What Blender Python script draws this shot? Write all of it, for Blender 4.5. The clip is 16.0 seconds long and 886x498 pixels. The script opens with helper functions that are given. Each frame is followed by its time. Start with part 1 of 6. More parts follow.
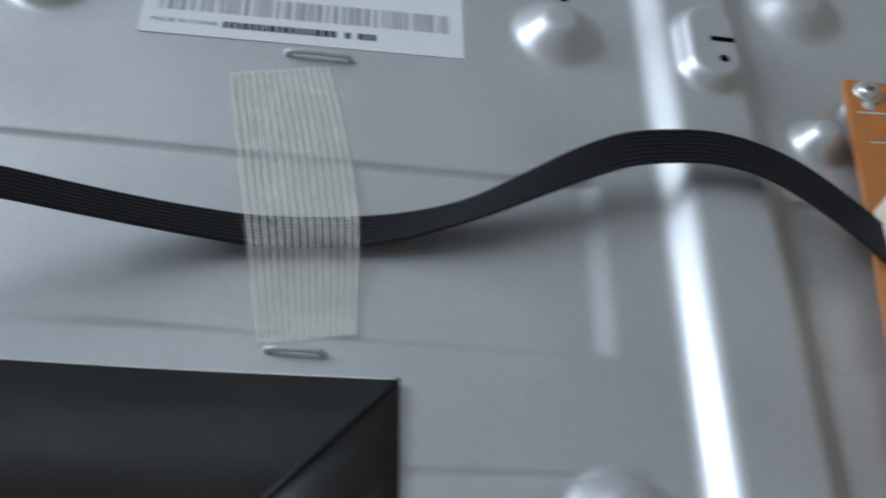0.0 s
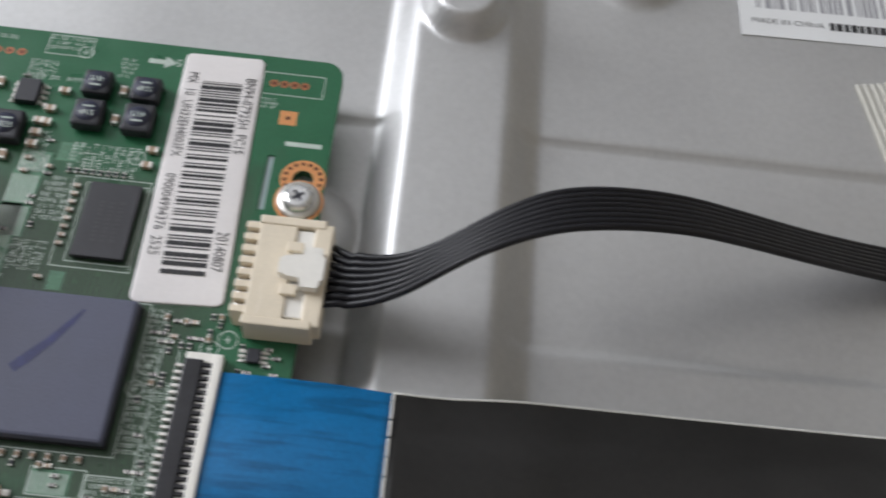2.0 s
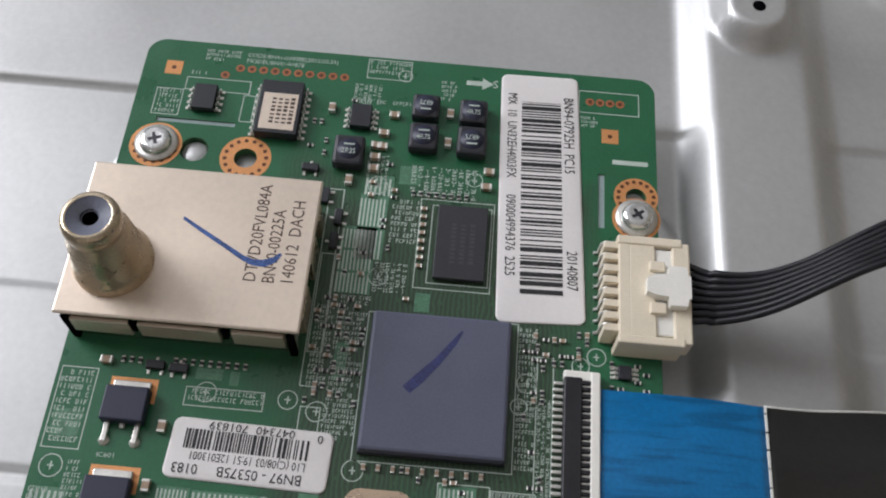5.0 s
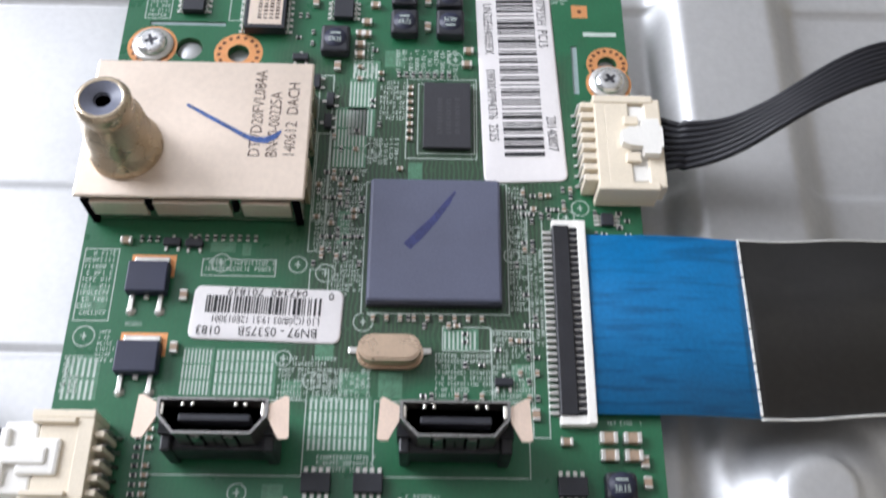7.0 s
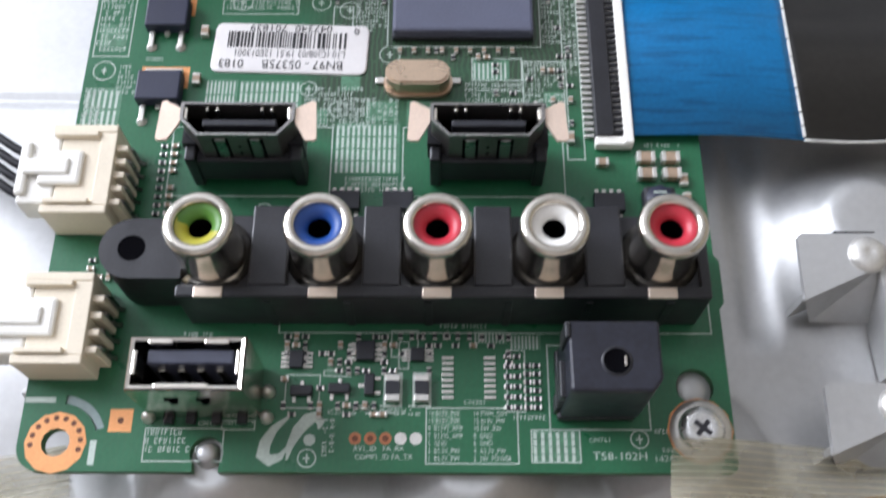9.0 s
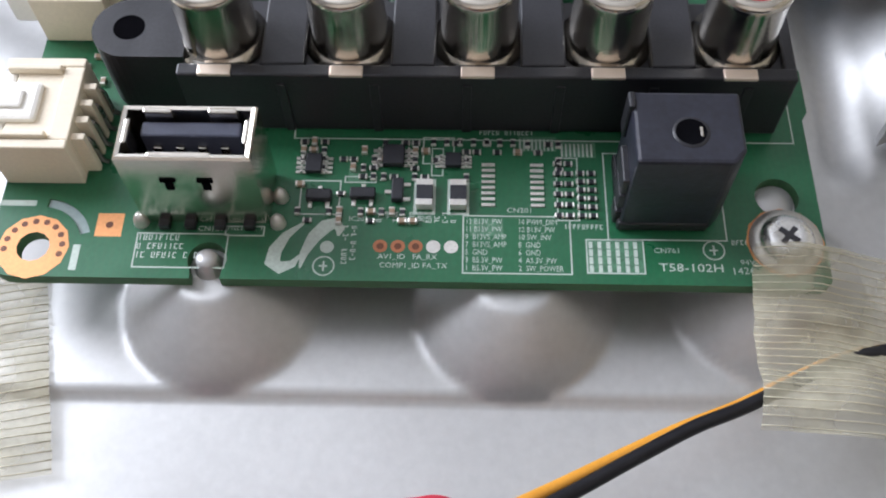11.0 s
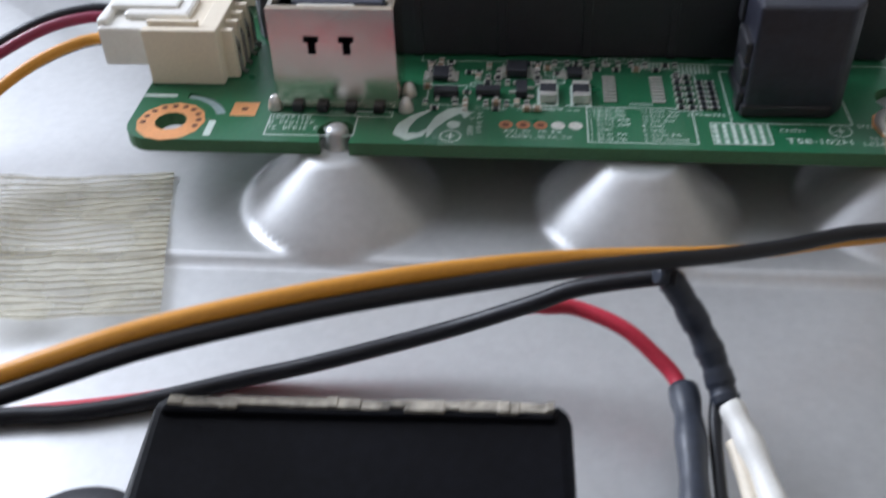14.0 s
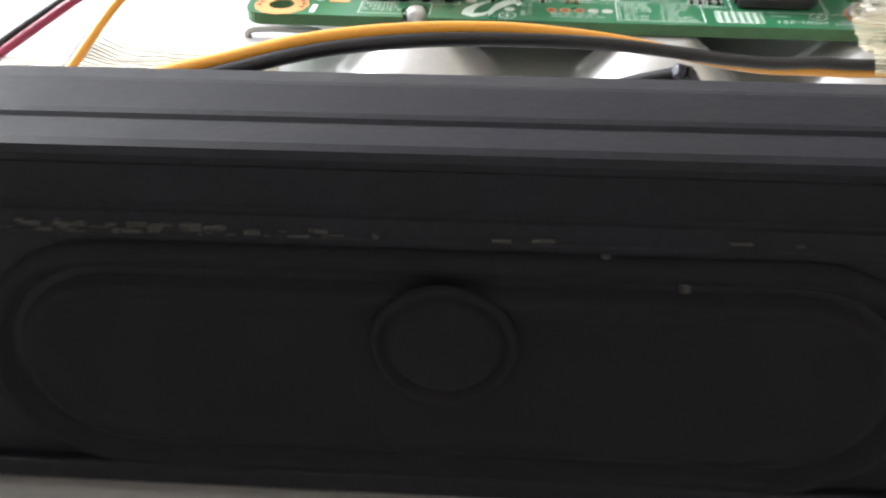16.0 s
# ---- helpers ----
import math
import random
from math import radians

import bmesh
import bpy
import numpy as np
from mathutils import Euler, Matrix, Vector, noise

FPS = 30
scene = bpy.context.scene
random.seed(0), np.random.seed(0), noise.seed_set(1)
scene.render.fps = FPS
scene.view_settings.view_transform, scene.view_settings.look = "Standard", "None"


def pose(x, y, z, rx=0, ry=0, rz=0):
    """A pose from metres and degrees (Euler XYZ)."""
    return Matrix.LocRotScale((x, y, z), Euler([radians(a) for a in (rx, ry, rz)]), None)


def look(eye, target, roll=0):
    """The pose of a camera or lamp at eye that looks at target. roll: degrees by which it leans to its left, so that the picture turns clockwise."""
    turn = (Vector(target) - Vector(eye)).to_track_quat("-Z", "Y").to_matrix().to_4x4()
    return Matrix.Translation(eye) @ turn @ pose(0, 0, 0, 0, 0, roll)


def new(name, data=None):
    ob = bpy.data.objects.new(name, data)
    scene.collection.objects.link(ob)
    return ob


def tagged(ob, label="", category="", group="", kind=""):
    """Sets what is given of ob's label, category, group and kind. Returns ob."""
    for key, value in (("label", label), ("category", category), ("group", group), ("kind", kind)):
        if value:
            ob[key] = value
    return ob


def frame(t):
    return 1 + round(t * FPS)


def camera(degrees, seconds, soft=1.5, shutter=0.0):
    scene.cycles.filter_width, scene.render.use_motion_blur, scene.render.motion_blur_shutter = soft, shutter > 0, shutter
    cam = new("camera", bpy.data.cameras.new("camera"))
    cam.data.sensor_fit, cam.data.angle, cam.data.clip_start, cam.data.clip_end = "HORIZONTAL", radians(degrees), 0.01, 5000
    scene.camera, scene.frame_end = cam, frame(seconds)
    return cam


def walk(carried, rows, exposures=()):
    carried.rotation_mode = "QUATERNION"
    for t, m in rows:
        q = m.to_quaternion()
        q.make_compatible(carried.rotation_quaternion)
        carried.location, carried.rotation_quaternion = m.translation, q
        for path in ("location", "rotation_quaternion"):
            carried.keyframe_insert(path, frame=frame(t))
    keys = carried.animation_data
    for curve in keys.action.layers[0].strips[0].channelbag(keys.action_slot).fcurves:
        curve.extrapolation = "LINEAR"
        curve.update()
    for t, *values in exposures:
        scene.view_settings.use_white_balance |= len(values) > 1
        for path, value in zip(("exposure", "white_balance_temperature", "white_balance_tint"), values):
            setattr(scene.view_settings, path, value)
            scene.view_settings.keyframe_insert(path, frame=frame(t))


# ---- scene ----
# the camera and its way over the board
cam = camera(48.64, 16.0, soft=2.0, shutter=0.5)
PATH = [
    (0, (0.20440, 0.00140, 0.15200), (0.22780, 0.11158, -0.01327), 14.8),
    (0.5, (0.17550, 0.01185, 0.14665), (0.19171, 0.11859, -0.02171), 12.0),
    (0.7, (0.16085, 0.01300, 0.13930), (0.17634, 0.12236, -0.02744), 11.9),
    (1, (0.14365, 0.01665, 0.13410), (0.15625, 0.12297, -0.03483), 11.3),
    (1.5, (0.12435, 0.01995, 0.13250), (0.12995, 0.12397, -0.03823), 8.6),
    (2, (0.10220, 0.02220, 0.13345), (0.10590, 0.12137, -0.04019), 8.1),
    (2.5, (0.08785, 0.02480, 0.13395), (0.08615, 0.12250, -0.04055), 5.2),
    (3, (0.06390, 0.02510, 0.13670), (0.06260, 0.11931, -0.03972), 5.3),
    (3.5, (0.05345, 0.02890, 0.13615), (0.04545, 0.11871, -0.04237), 1.6),
    (3.7, (0.05390, 0.02840, 0.13560), (0.04630, 0.11981, -0.04212), 2.0),
    (5.8, (0.04965, 0.01570, 0.13950), (0.05205, 0.11081, -0.03642), 4.6),
    (6, (0.04965, 0.01450, 0.13960), (0.05255, 0.10850, -0.03691), 4.4),
    (6.5, (0.05000, 0.01210, 0.13965), (0.05250, 0.10409, -0.03792), 2.9),
    (7, (0.04995, 0.00135, 0.14050), (0.05325, 0.09054, -0.03848), 2.8),
    (7.5, (0.04895, -0.00745, 0.13800), (0.05085, 0.08035, -0.04169), 1.7),
    (8, (0.04820, -0.01405, 0.13255), (0.05050, 0.07177, -0.04809), 1.7),
    (8.5, (0.04885, -0.02160, 0.12775), (0.05035, 0.06313, -0.05341), 1.2),
    (9, (0.04840, -0.02870, 0.12140), (0.04830, 0.05432, -0.06055), 0.1),
    (9.5, (0.04495, -0.03615, 0.11010), (0.04275, 0.04736, -0.07162), -0.9),
    (10, (0.04310, -0.04090, 0.10070), (0.04020, 0.04020, -0.08210), -1.2),
    (10.2, (0.04450, -0.04330, 0.09925), (0.04130, 0.04000, -0.08255), -1.3),
    (12.3, (0.04795, -0.06225, 0.08195), (0.03995, 0.06248, -0.07419), -2.3),
    (12.5, (0.04860, -0.06560, 0.08585), (0.03940, 0.06419, -0.06604), -2.6),
    (13, (0.04485, -0.07850, 0.08160), (0.03395, 0.06186, -0.06046), -2.6),
    (13.5, (0.04310, -0.08625, 0.07190), (0.03001, 0.06179, -0.06194), -2.5),
    (14, (0.03955, -0.09075, 0.05805), (0.02355, 0.06252, -0.06943), -2.1),
    (14.5, (0.03570, -0.09405, 0.05090), (0.01980, 0.06175, -0.07350), -1.6),
    (15, (0.03685, -0.10075, 0.04885), (0.02094, 0.05690, -0.07319), -0.8),
    (15.3, (0.03615, -0.10880, 0.04795), (0.01995, 0.05025, -0.07222), -0.8),
    (15.5, (0.03470, -0.11470, 0.04580), (0.01840, 0.04543, -0.07292), -0.7),
    (15.7, (0.03390, -0.11880, 0.04575), (0.01770, 0.04289, -0.07084), -0.8),
    (16, (0.03535, -0.12955, 0.04855), (0.01875, 0.03497, -0.06396), -0.5),
]
EXPOSURE = [(0, -0.72, 5650, 3), (0.5, -0.6, 6100, 5), (1.0, -0.5, 6250, 7), (2.0, -0.5, 6500, 9), (3.0, -0.56, 6500, 10), (3.5, -0.63, 6500, 10), (6.0, -0.5, 6500, 10), (6.5, 0.02, 6350, 11), (7, 0.1, 6200, 11), (7.5, -0.22, 6150, 11), (8, -0.2, 6150, 11), (8.5, 0.05, 6150, 11), (9, 0.2, 6150, 11), (9.5, 0.3, 6150, 11), (10, 0.35, 6200, 11), (12.5, 0.28, 6050, 11), (13.0, 0.17, 6050, 11), (14.0, 0.06, 5900, 10), (14.5, 0.28, 6150, 10), (15, 0.66, 6300, 10), (15.5, 1.12, 6450, 10), (16, 1.52, 6600, 8)]
walk(cam, [(t, look(eye, target, roll)) for t, eye, target, roll in PATH], EXPOSURE)

K = 0.001  # lengths below are in millimetres


# ---- world and light: a room with one window at the side ----
world = bpy.data.worlds.new("sky")
scene.world = world
world.use_nodes = True
wn = world.node_tree
sky = wn.nodes.new("ShaderNodeTexSky")
sky.sky_type, sky.sun_disc = "NISHITA", False
sky.sun_elevation, sky.sun_rotation = radians(35), radians(250)
wn.links.new(sky.outputs[0], wn.nodes["Background"].inputs[0])
wn.nodes["Background"].inputs[1].default_value = 0.1

lamp = bpy.data.lights.new("window_daylight", "AREA")
lamp.shape, lamp.size, lamp.size_y, lamp.energy = "RECTANGLE", 1.25, 1.35, 80
lamp.color = (0.935, 0.945, 1.0)
new("window_daylight", lamp).matrix_world = look((-1.58, 0.95, 1.25), (0.3, 0.95, 0.95))


# ---- materials ----
def mat(name, col, rough=0.5, metal=0.0, vary=0.12, scale=220.0, fine=2600.0, bump=0.02, spec=0.5, alpha=1.0, coat=0.0):
    """A surface with stains and grain at two sizes, and a fine relief."""
    m = bpy.data.materials.new(name)
    m.use_nodes = True
    t = m.node_tree
    b = t.nodes["Principled BSDF"]
    tc = t.nodes.new("ShaderNodeTexCoord")
    n1, n2 = t.nodes.new("ShaderNodeTexNoise"), t.nodes.new("ShaderNodeTexNoise")
    n1.inputs["Scale"].default_value, n2.inputs["Scale"].default_value = scale, fine
    n1.inputs["Detail"].default_value, n2.inputs["Detail"].default_value = 4, 2
    for n in (n1, n2):
        t.links.new(tc.outputs["Object"], n.inputs["Vector"])
    add = t.nodes.new("ShaderNodeMath")
    add.operation = "ADD"
    t.links.new(n1.outputs[0], add.inputs[0])
    t.links.new(n2.outputs[0], add.inputs[1])
    ramp = t.nodes.new("ShaderNodeMapRange")
    ramp.inputs["From Min"].default_value, ramp.inputs["From Max"].default_value = 0.7, 1.3
    ramp.inputs["To Min"].default_value, ramp.inputs["To Max"].default_value = 1 - vary, 1 + vary
    t.links.new(add.outputs[0], ramp.inputs[0])
    hsv = t.nodes.new("ShaderNodeHueSaturation")
    hsv.inputs["Color"].default_value = (*col, 1)
    t.links.new(ramp.outputs[0], hsv.inputs["Value"])
    t.links.new(hsv.outputs[0], b.inputs["Base Color"])
    r2 = t.nodes.new("ShaderNodeMapRange")
    r2.inputs["From Min"].default_value, r2.inputs["From Max"].default_value = 0.3, 0.7
    r2.inputs["To Min"].default_value, r2.inputs["To Max"].default_value = max(rough - 0.07, 0.02), min(rough + 0.07, 1)
    t.links.new(n1.outputs[0], r2.inputs[0])
    t.links.new(r2.outputs[0], b.inputs["Roughness"])
    b.inputs["Metallic"].default_value = metal
    b.inputs["Specular IOR Level"].default_value = spec
    b.inputs["Alpha"].default_value = alpha
    b.inputs["Coat Weight"].default_value = coat
    if bump:
        bu = t.nodes.new("ShaderNodeBump")
        bu.inputs["Strength"].default_value, bu.inputs["Distance"].default_value = 0.5, bump * K
        t.links.new(n2.outputs[0], bu.inputs["Height"])
        t.links.new(bu.outputs[0], b.inputs["Normal"])
    return m


def board_mat():
    """Green solder mask over copper: pours, darker trace fields, fine routed lines."""
    m = mat("solder_mask", (0.016, 0.15, 0.055), 0.33, 0, 0.1, 160, 1800, 0.01, 0.5)
    t = m.node_tree
    hsv = next(n for n in t.nodes if n.type == "HUE_SAT")
    tc = next(n for n in t.nodes if n.type == "TEX_COORD")
    sep = t.nodes.new("ShaderNodeSeparateXYZ")
    t.links.new(tc.outputs["Object"], sep.inputs[0])

    def node(op, a, b=None, c=None):
        n = t.nodes.new("ShaderNodeMath")
        n.operation = op
        for i, v in enumerate((a, b, c)):
            if v is None:
                continue
            if isinstance(v, (int, float)):
                n.inputs[i].default_value = v
            else:
                t.links.new(v, n.inputs[i])
        return n.outputs[0]

    big = t.nodes.new("ShaderNodeTexNoise")
    big.inputs["Scale"].default_value, big.inputs["Detail"].default_value = 70, 3
    t.links.new(tc.outputs["Object"], big.inputs["Vector"])
    # trace field round the processor and memory
    dx = node("ABSOLUTE", node("SUBTRACT", sep.outputs[0], 0.051))
    dy = node("ABSOLUTE", node("SUBTRACT", sep.outputs[1], 0.079))
    d = node("MAXIMUM", node("DIVIDE", dx, 0.023), node("DIVIDE", dy, 0.030))
    d = node("ADD", d, node("MULTIPLY", node("SUBTRACT", big.outputs[0], 0.5), 0.9))
    field = node("SUBTRACT", 1.0, node("MULTIPLY_ADD", d, 3.0, -2.4))
    field.node.use_clamp = True
    # routed lines
    wave = t.nodes.new("ShaderNodeTexWave")
    wave.inputs["Scale"].default_value, wave.inputs["Distortion"].default_value = 420, 6
    wave.inputs["Detail Scale"].default_value = 0.6
    t.links.new(tc.outputs["Object"], wave.inputs["Vector"])
    lines = node("GREATER_THAN", wave.outputs[1], 0.62)
    vor = t.nodes.new("ShaderNodeTexVoronoi")
    vor.inputs["Scale"].default_value = 420
    t.links.new(tc.outputs["Object"], vor.inputs["Vector"])
    dots = node("LESS_THAN", vor.outputs["Distance"], 0.16)
    mix = t.nodes.new("ShaderNodeMix")
    mix.data_type = "RGBA"
    mix.inputs["A"].default_value, mix.inputs["B"].default_value = (0.019, 0.128, 0.056, 1), (0.032, 0.056, 0.034, 1)
    t.links.new(field, mix.inputs["Factor"])
    mix2 = t.nodes.new("ShaderNodeMix")
    mix2.data_type = "RGBA"
    mix2.inputs["B"].default_value = (0.05, 0.13, 0.06, 1)
    t.links.new(mix.outputs["Result"], mix2.inputs["A"])
    amount = node("MULTIPLY", node("MAXIMUM", lines, dots), node("MULTIPLY_ADD", field, 0.4, 0.12))
    t.links.new(amount, mix2.inputs["Factor"])
    t.links.new(mix2.outputs["Result"], hsv.inputs["Color"])
    return m


STEEL = mat("galvanised_steel", (0.56, 0.56, 0.555), 0.42, 0.6, 0.05, 35, 900, 0.006)
MASK = board_mat()
EDGE = mat("laminate_edge", (0.05, 0.14, 0.06), 0.6)
SILK = mat("white_print", (0.50, 0.58, 0.52), 0.6, 0, 0.15)
COPPER = mat("bare_pad", (0.72, 0.33, 0.13), 0.42, 0.35, 0.1)
SOLDER = mat("tin", (0.70, 0.68, 0.64), 0.36, 0.7, 0.12, 500)
# HDMI shell walls: the dark surroundings they mirror are put into the colour
SHELL = mat("shell_dark_reflection", (0.20, 0.185, 0.18), 0.36, 0.85, 0.15, 300)
PALE = mat("mask_over_copper", (0.085, 0.21, 0.125), 0.4, 0, 0.3, 900, 3200, 0.01)
CHROME = mat("bright_zinc", (0.78, 0.78, 0.77), 0.24, 0.9, 0.1, 400)
QUARTZCAN = mat("crystal_can", (0.58, 0.44, 0.32), 0.3, 0.7, 0.1, 300)
NICKEL = mat("nickel", (0.66, 0.62, 0.55), 0.2, 1.0, 0.08, 300)
GUNMETAL = mat("dull_tin", (0.33, 0.32, 0.31), 0.28, 1.0, 0.12, 300)
BRASS = mat("nickelled_brass", (0.52, 0.43, 0.31), 0.28, 0.9, 0.12, 250)
TUNER = mat("tin_can", (0.78, 0.66, 0.55), 0.36, 0.6, 0.05, 60, 1200, 0.004)
PINKTIN = mat("spring_tin", (0.83, 0.66, 0.54), 0.38, 0.5, 0.06)
CHIP = mat("epoxy", (0.022, 0.023, 0.030), 0.5, 0, 0.15, 400)
NAVY = mat("navy_epoxy", (0.020, 0.023, 0.050), 0.48, 0, 0.12)
PAD = mat("thermal_pad", (0.098, 0.105, 0.155), 0.6, 0, 0.12, 120, 3000, 0.02)
BLACK = mat("black_plastic", (0.017, 0.017, 0.021), 0.42, 0, 0.25, 300, 2600, 0.03)
# shade inside holes, slots and gaps, put into a matt near-black colour
HOLESHADE = mat("hole_shade", (0.004, 0.004, 0.005), 0.9, 0, 0.0, bump=0, spec=0.0)
SPKR = mat("speaker_plastic", (0.0045, 0.0047, 0.0072), 0.55, 0, 0.4, 160, 1500, 0.05, 0.15)
CONE = mat("paper_cone", (0.0036, 0.0036, 0.0050), 0.8, 0, 0.35, 120, 2500, 0.05, 0.18)
DUST = mat("dust", (0.020, 0.0195, 0.0175), 0.95, 0, 0.4, 900)
CREAM = mat("cream_nylon", (0.80, 0.71, 0.56), 0.45, 0, 0.05)
WHITE = mat("white_nylon", (0.88, 0.86, 0.80), 0.42, 0, 0.04)
BLUE = mat("blue_film", (0.005, 0.15, 0.37), 0.42, 0, 0.14, 120, 1500, 0.01, 0.4)
FILM = mat("black_film", (0.020, 0.019, 0.018), 0.40, 0, 0.2, 60, 900, 0.02)
FILMEDGE = mat("film_edge", (0.72, 0.72, 0.68), 0.6)
PAPER = mat("sticker_paper", (0.80, 0.77, 0.76), 0.55, 0, 0.03, 80, 1800, 0.005)
PAPER2 = mat("plate_paper", (0.74, 0.75, 0.75), 0.5, 0, 0.03, 80)
VIA = mat("via_copper", (0.13, 0.045, 0.02), 0.5, 0.2, 0.2)
DULLCOPPER = mat("dull_pad", (0.40, 0.15, 0.07), 0.45, 0.3, 0.15)
RESIDUE = mat("adhesive_residue", (0.30, 0.27, 0.22), 0.8, 0, 0.6, 300, 1200, 0.1)
INK = mat("ink", (0.02, 0.02, 0.022), 0.6, 0, 0.1)
BROWNINK = mat("brown_ink", (0.085, 0.05, 0.035), 0.6, 0, 0.2)
GREYINK = mat("grey_ink", (0.30, 0.30, 0.32), 0.6)
MARKER = mat("blue_marker", (0.045, 0.10, 0.30), 0.45, 0, 0.6, 350)
NAVYMARK = mat("navy_marker", (0.028, 0.034, 0.12), 0.5, 0, 0.4, 400)
WIRE = mat("black_wire", (0.010, 0.010, 0.013), 0.42, 0, 0.15, 300, 2000, 0.01, 0.36)
YELLOW = mat("yellow_wire", (0.70, 0.31, 0.035), 0.36, 0, 0.06)
RED = mat("red_wire", (0.55, 0.03, 0.06), 0.36, 0, 0.08)
MAROON = mat("maroon_wire", (0.25, 0.02, 0.06), 0.36, 0, 0.08)
SHRINK = mat("heat_shrink", (0.030, 0.036, 0.052), 0.42, 0, 0.2, 500, 1500, 0.05)
BROWN = mat("brown_laminate", (0.46, 0.17, 0.045), 0.42, 0, 0.08, 120)
CAPTAN = mat("ceramic_tan", (0.36, 0.26, 0.18), 0.5, 0, 0.2, 900)
RING = {k: mat(k + "_insulator", c, 0.38, 0, 0.06) for k, c in
        {"green": (0.10, 0.24, 0.04), "blue": (0.02, 0.075, 0.30), "red": (0.50, 0.03, 0.05), "white": (0.82, 0.80, 0.76)}.items()}
TANWALL = mat("tan_paint", (0.40, 0.365, 0.29), 0.85, 0, 0.06, 3, 60, 0.3)
CREAMWALL = mat("cream_paint", (0.80, 0.73, 0.66), 0.85, 0, 0.04, 3, 60, 0.3)
CEILPAINT = mat("ceiling_paint", (0.68, 0.68, 0.68), 0.9, 0, 0.04, 3, 60, 0.3)
PLASTER = mat("plaster", (0.50, 0.51, 0.52), 0.9, 0, 0.04, 3, 60, 0.3)
BOARDS = mat("floor_covering", (0.22, 0.20, 0.18), 0.6, 0, 0.15, 6, 80, 0.3)


def tape_mat(name, col, lo, hi):
    """Clear filament tape: a thin yellowish film that lets most of the light through."""
    m = mat(name, col, 0.3, 0, 0.15, 200, 1500, 0.05)
    t = m.node_tree
    b, out = t.nodes["Principled BSDF"], t.nodes["Material Output"]
    clear = t.nodes.new("ShaderNodeBsdfTransparent")
    clear.inputs[0].default_value = (1, 0.99, 0.95, 1)
    mix = t.nodes.new("ShaderNodeMixShader")
    n = t.nodes.new("ShaderNodeTexNoise")
    n.inputs["Scale"].default_value = 140
    tc = next(k for k in t.nodes if k.type == "TEX_COORD")
    t.links.new(tc.outputs["Object"], n.inputs["Vector"])
    r = t.nodes.new("ShaderNodeMapRange")
    r.inputs["From Min"].default_value, r.inputs["From Max"].default_value = 0.3, 0.7
    r.inputs["To Min"].default_value, r.inputs["To Max"].default_value = lo, hi
    t.links.new(n.outputs[0], r.inputs[0])
    t.links.new(r.outputs[0], mix.inputs[0])
    t.links.new(clear.outputs[0], mix.inputs[1])
    t.links.new(b.outputs[0], mix.inputs[2])
    t.links.new(mix.outputs[0], out.inputs[0])
    return m


TAPE = tape_mat("clear_filament_tape", (0.84, 0.83, 0.76), 0.03, 0.26)
AGEDTAPE = tape_mat("aged_filament_tape", (0.60, 0.56, 0.41), 0.16, 0.62)
PALETHREAD = mat("pale_thread", (0.88, 0.87, 0.80), 0.45, 0, 0.1)
THREAD = mat("glass_thread", (0.60, 0.56, 0.43), 0.5, 0, 0.2, 300)


# ---- mesh helpers (all take millimetres) ----
def box(bm, x0, x1, y0, y1, z0, z1, r=0.0, m=0):
    t = bmesh.new()
    bmesh.ops.create_cube(t, size=1)
    for v in t.verts:
        v.co = ((x0 if v.co.x < 0 else x1) * K, (y0 if v.co.y < 0 else y1) * K, (z0 if v.co.z < 0 else z1) * K)
    if r:
        bmesh.ops.bevel(t, geom=t.edges[:], offset=r * K, segments=2, profile=0.5, affect="EDGES")
    for f in t.faces:
        f.material_index = m
    me = bpy.data.meshes.new("t")
    t.to_mesh(me)
    t.free()
    bm.from_mesh(me)
    bpy.data.meshes.remove(me)
    return bm


def lathe(bm, cx, cy, prof, n=32, m=0):
    """A turned shape about an upright axis; prof is radius, height."""
    rows = []
    for r, z in prof:
        if r < 1e-6:
            rows.append([bm.verts.new((cx * K, cy * K, z * K))])
        else:
            rows.append([bm.verts.new(((cx + r * math.cos(2 * math.pi * i / n)) * K, (cy + r * math.sin(2 * math.pi * i / n)) * K, z * K)) for i in range(n)])
    for a, b in zip(rows, rows[1:]):
        for i in range(n):
            j = (i + 1) % n
            q = [a[i % len(a)], a[j % len(a)], b[j % len(b)], b[i % len(b)]]
            q = list(dict.fromkeys(q))
            if len(q) > 2:
                f = bm.faces.new(q)
                f.material_index, f.smooth = m, True
    return bm


def prism(bm, pts, z0, z1, m=0):
    a = [bm.verts.new((x * K, y * K, z0 * K)) for x, y in pts]
    b = [bm.verts.new((x * K, y * K, z1 * K)) for x, y in pts]
    n = len(pts)
    fs = [bm.faces.new(b), bm.faces.new(a[::-1])] + [bm.faces.new((a[i], a[(i + 1) % n], b[(i + 1) % n], b[i])) for i in range(n)]
    for f in fs:
        f.material_index = m
    return bm


def smooth_line(pts, k=8):
    """Points on a smooth curve through pts."""
    p = [Vector(q) for q in pts]
    p = [2 * p[0] - p[1]] + p + [2 * p[-1] - p[-2]]
    out = []
    for i in range(1, len(p) - 2):
        a, b, c, d = p[i - 1:i + 3]
        for j in range(k):
            t = j / k
            out.append(0.5 * ((2 * b) + (c - a) * t + (2 * a - 5 * b + 4 * c - d) * t * t + (3 * b - a - 3 * c + d) * t ** 3))
    return out + [p[-2]]


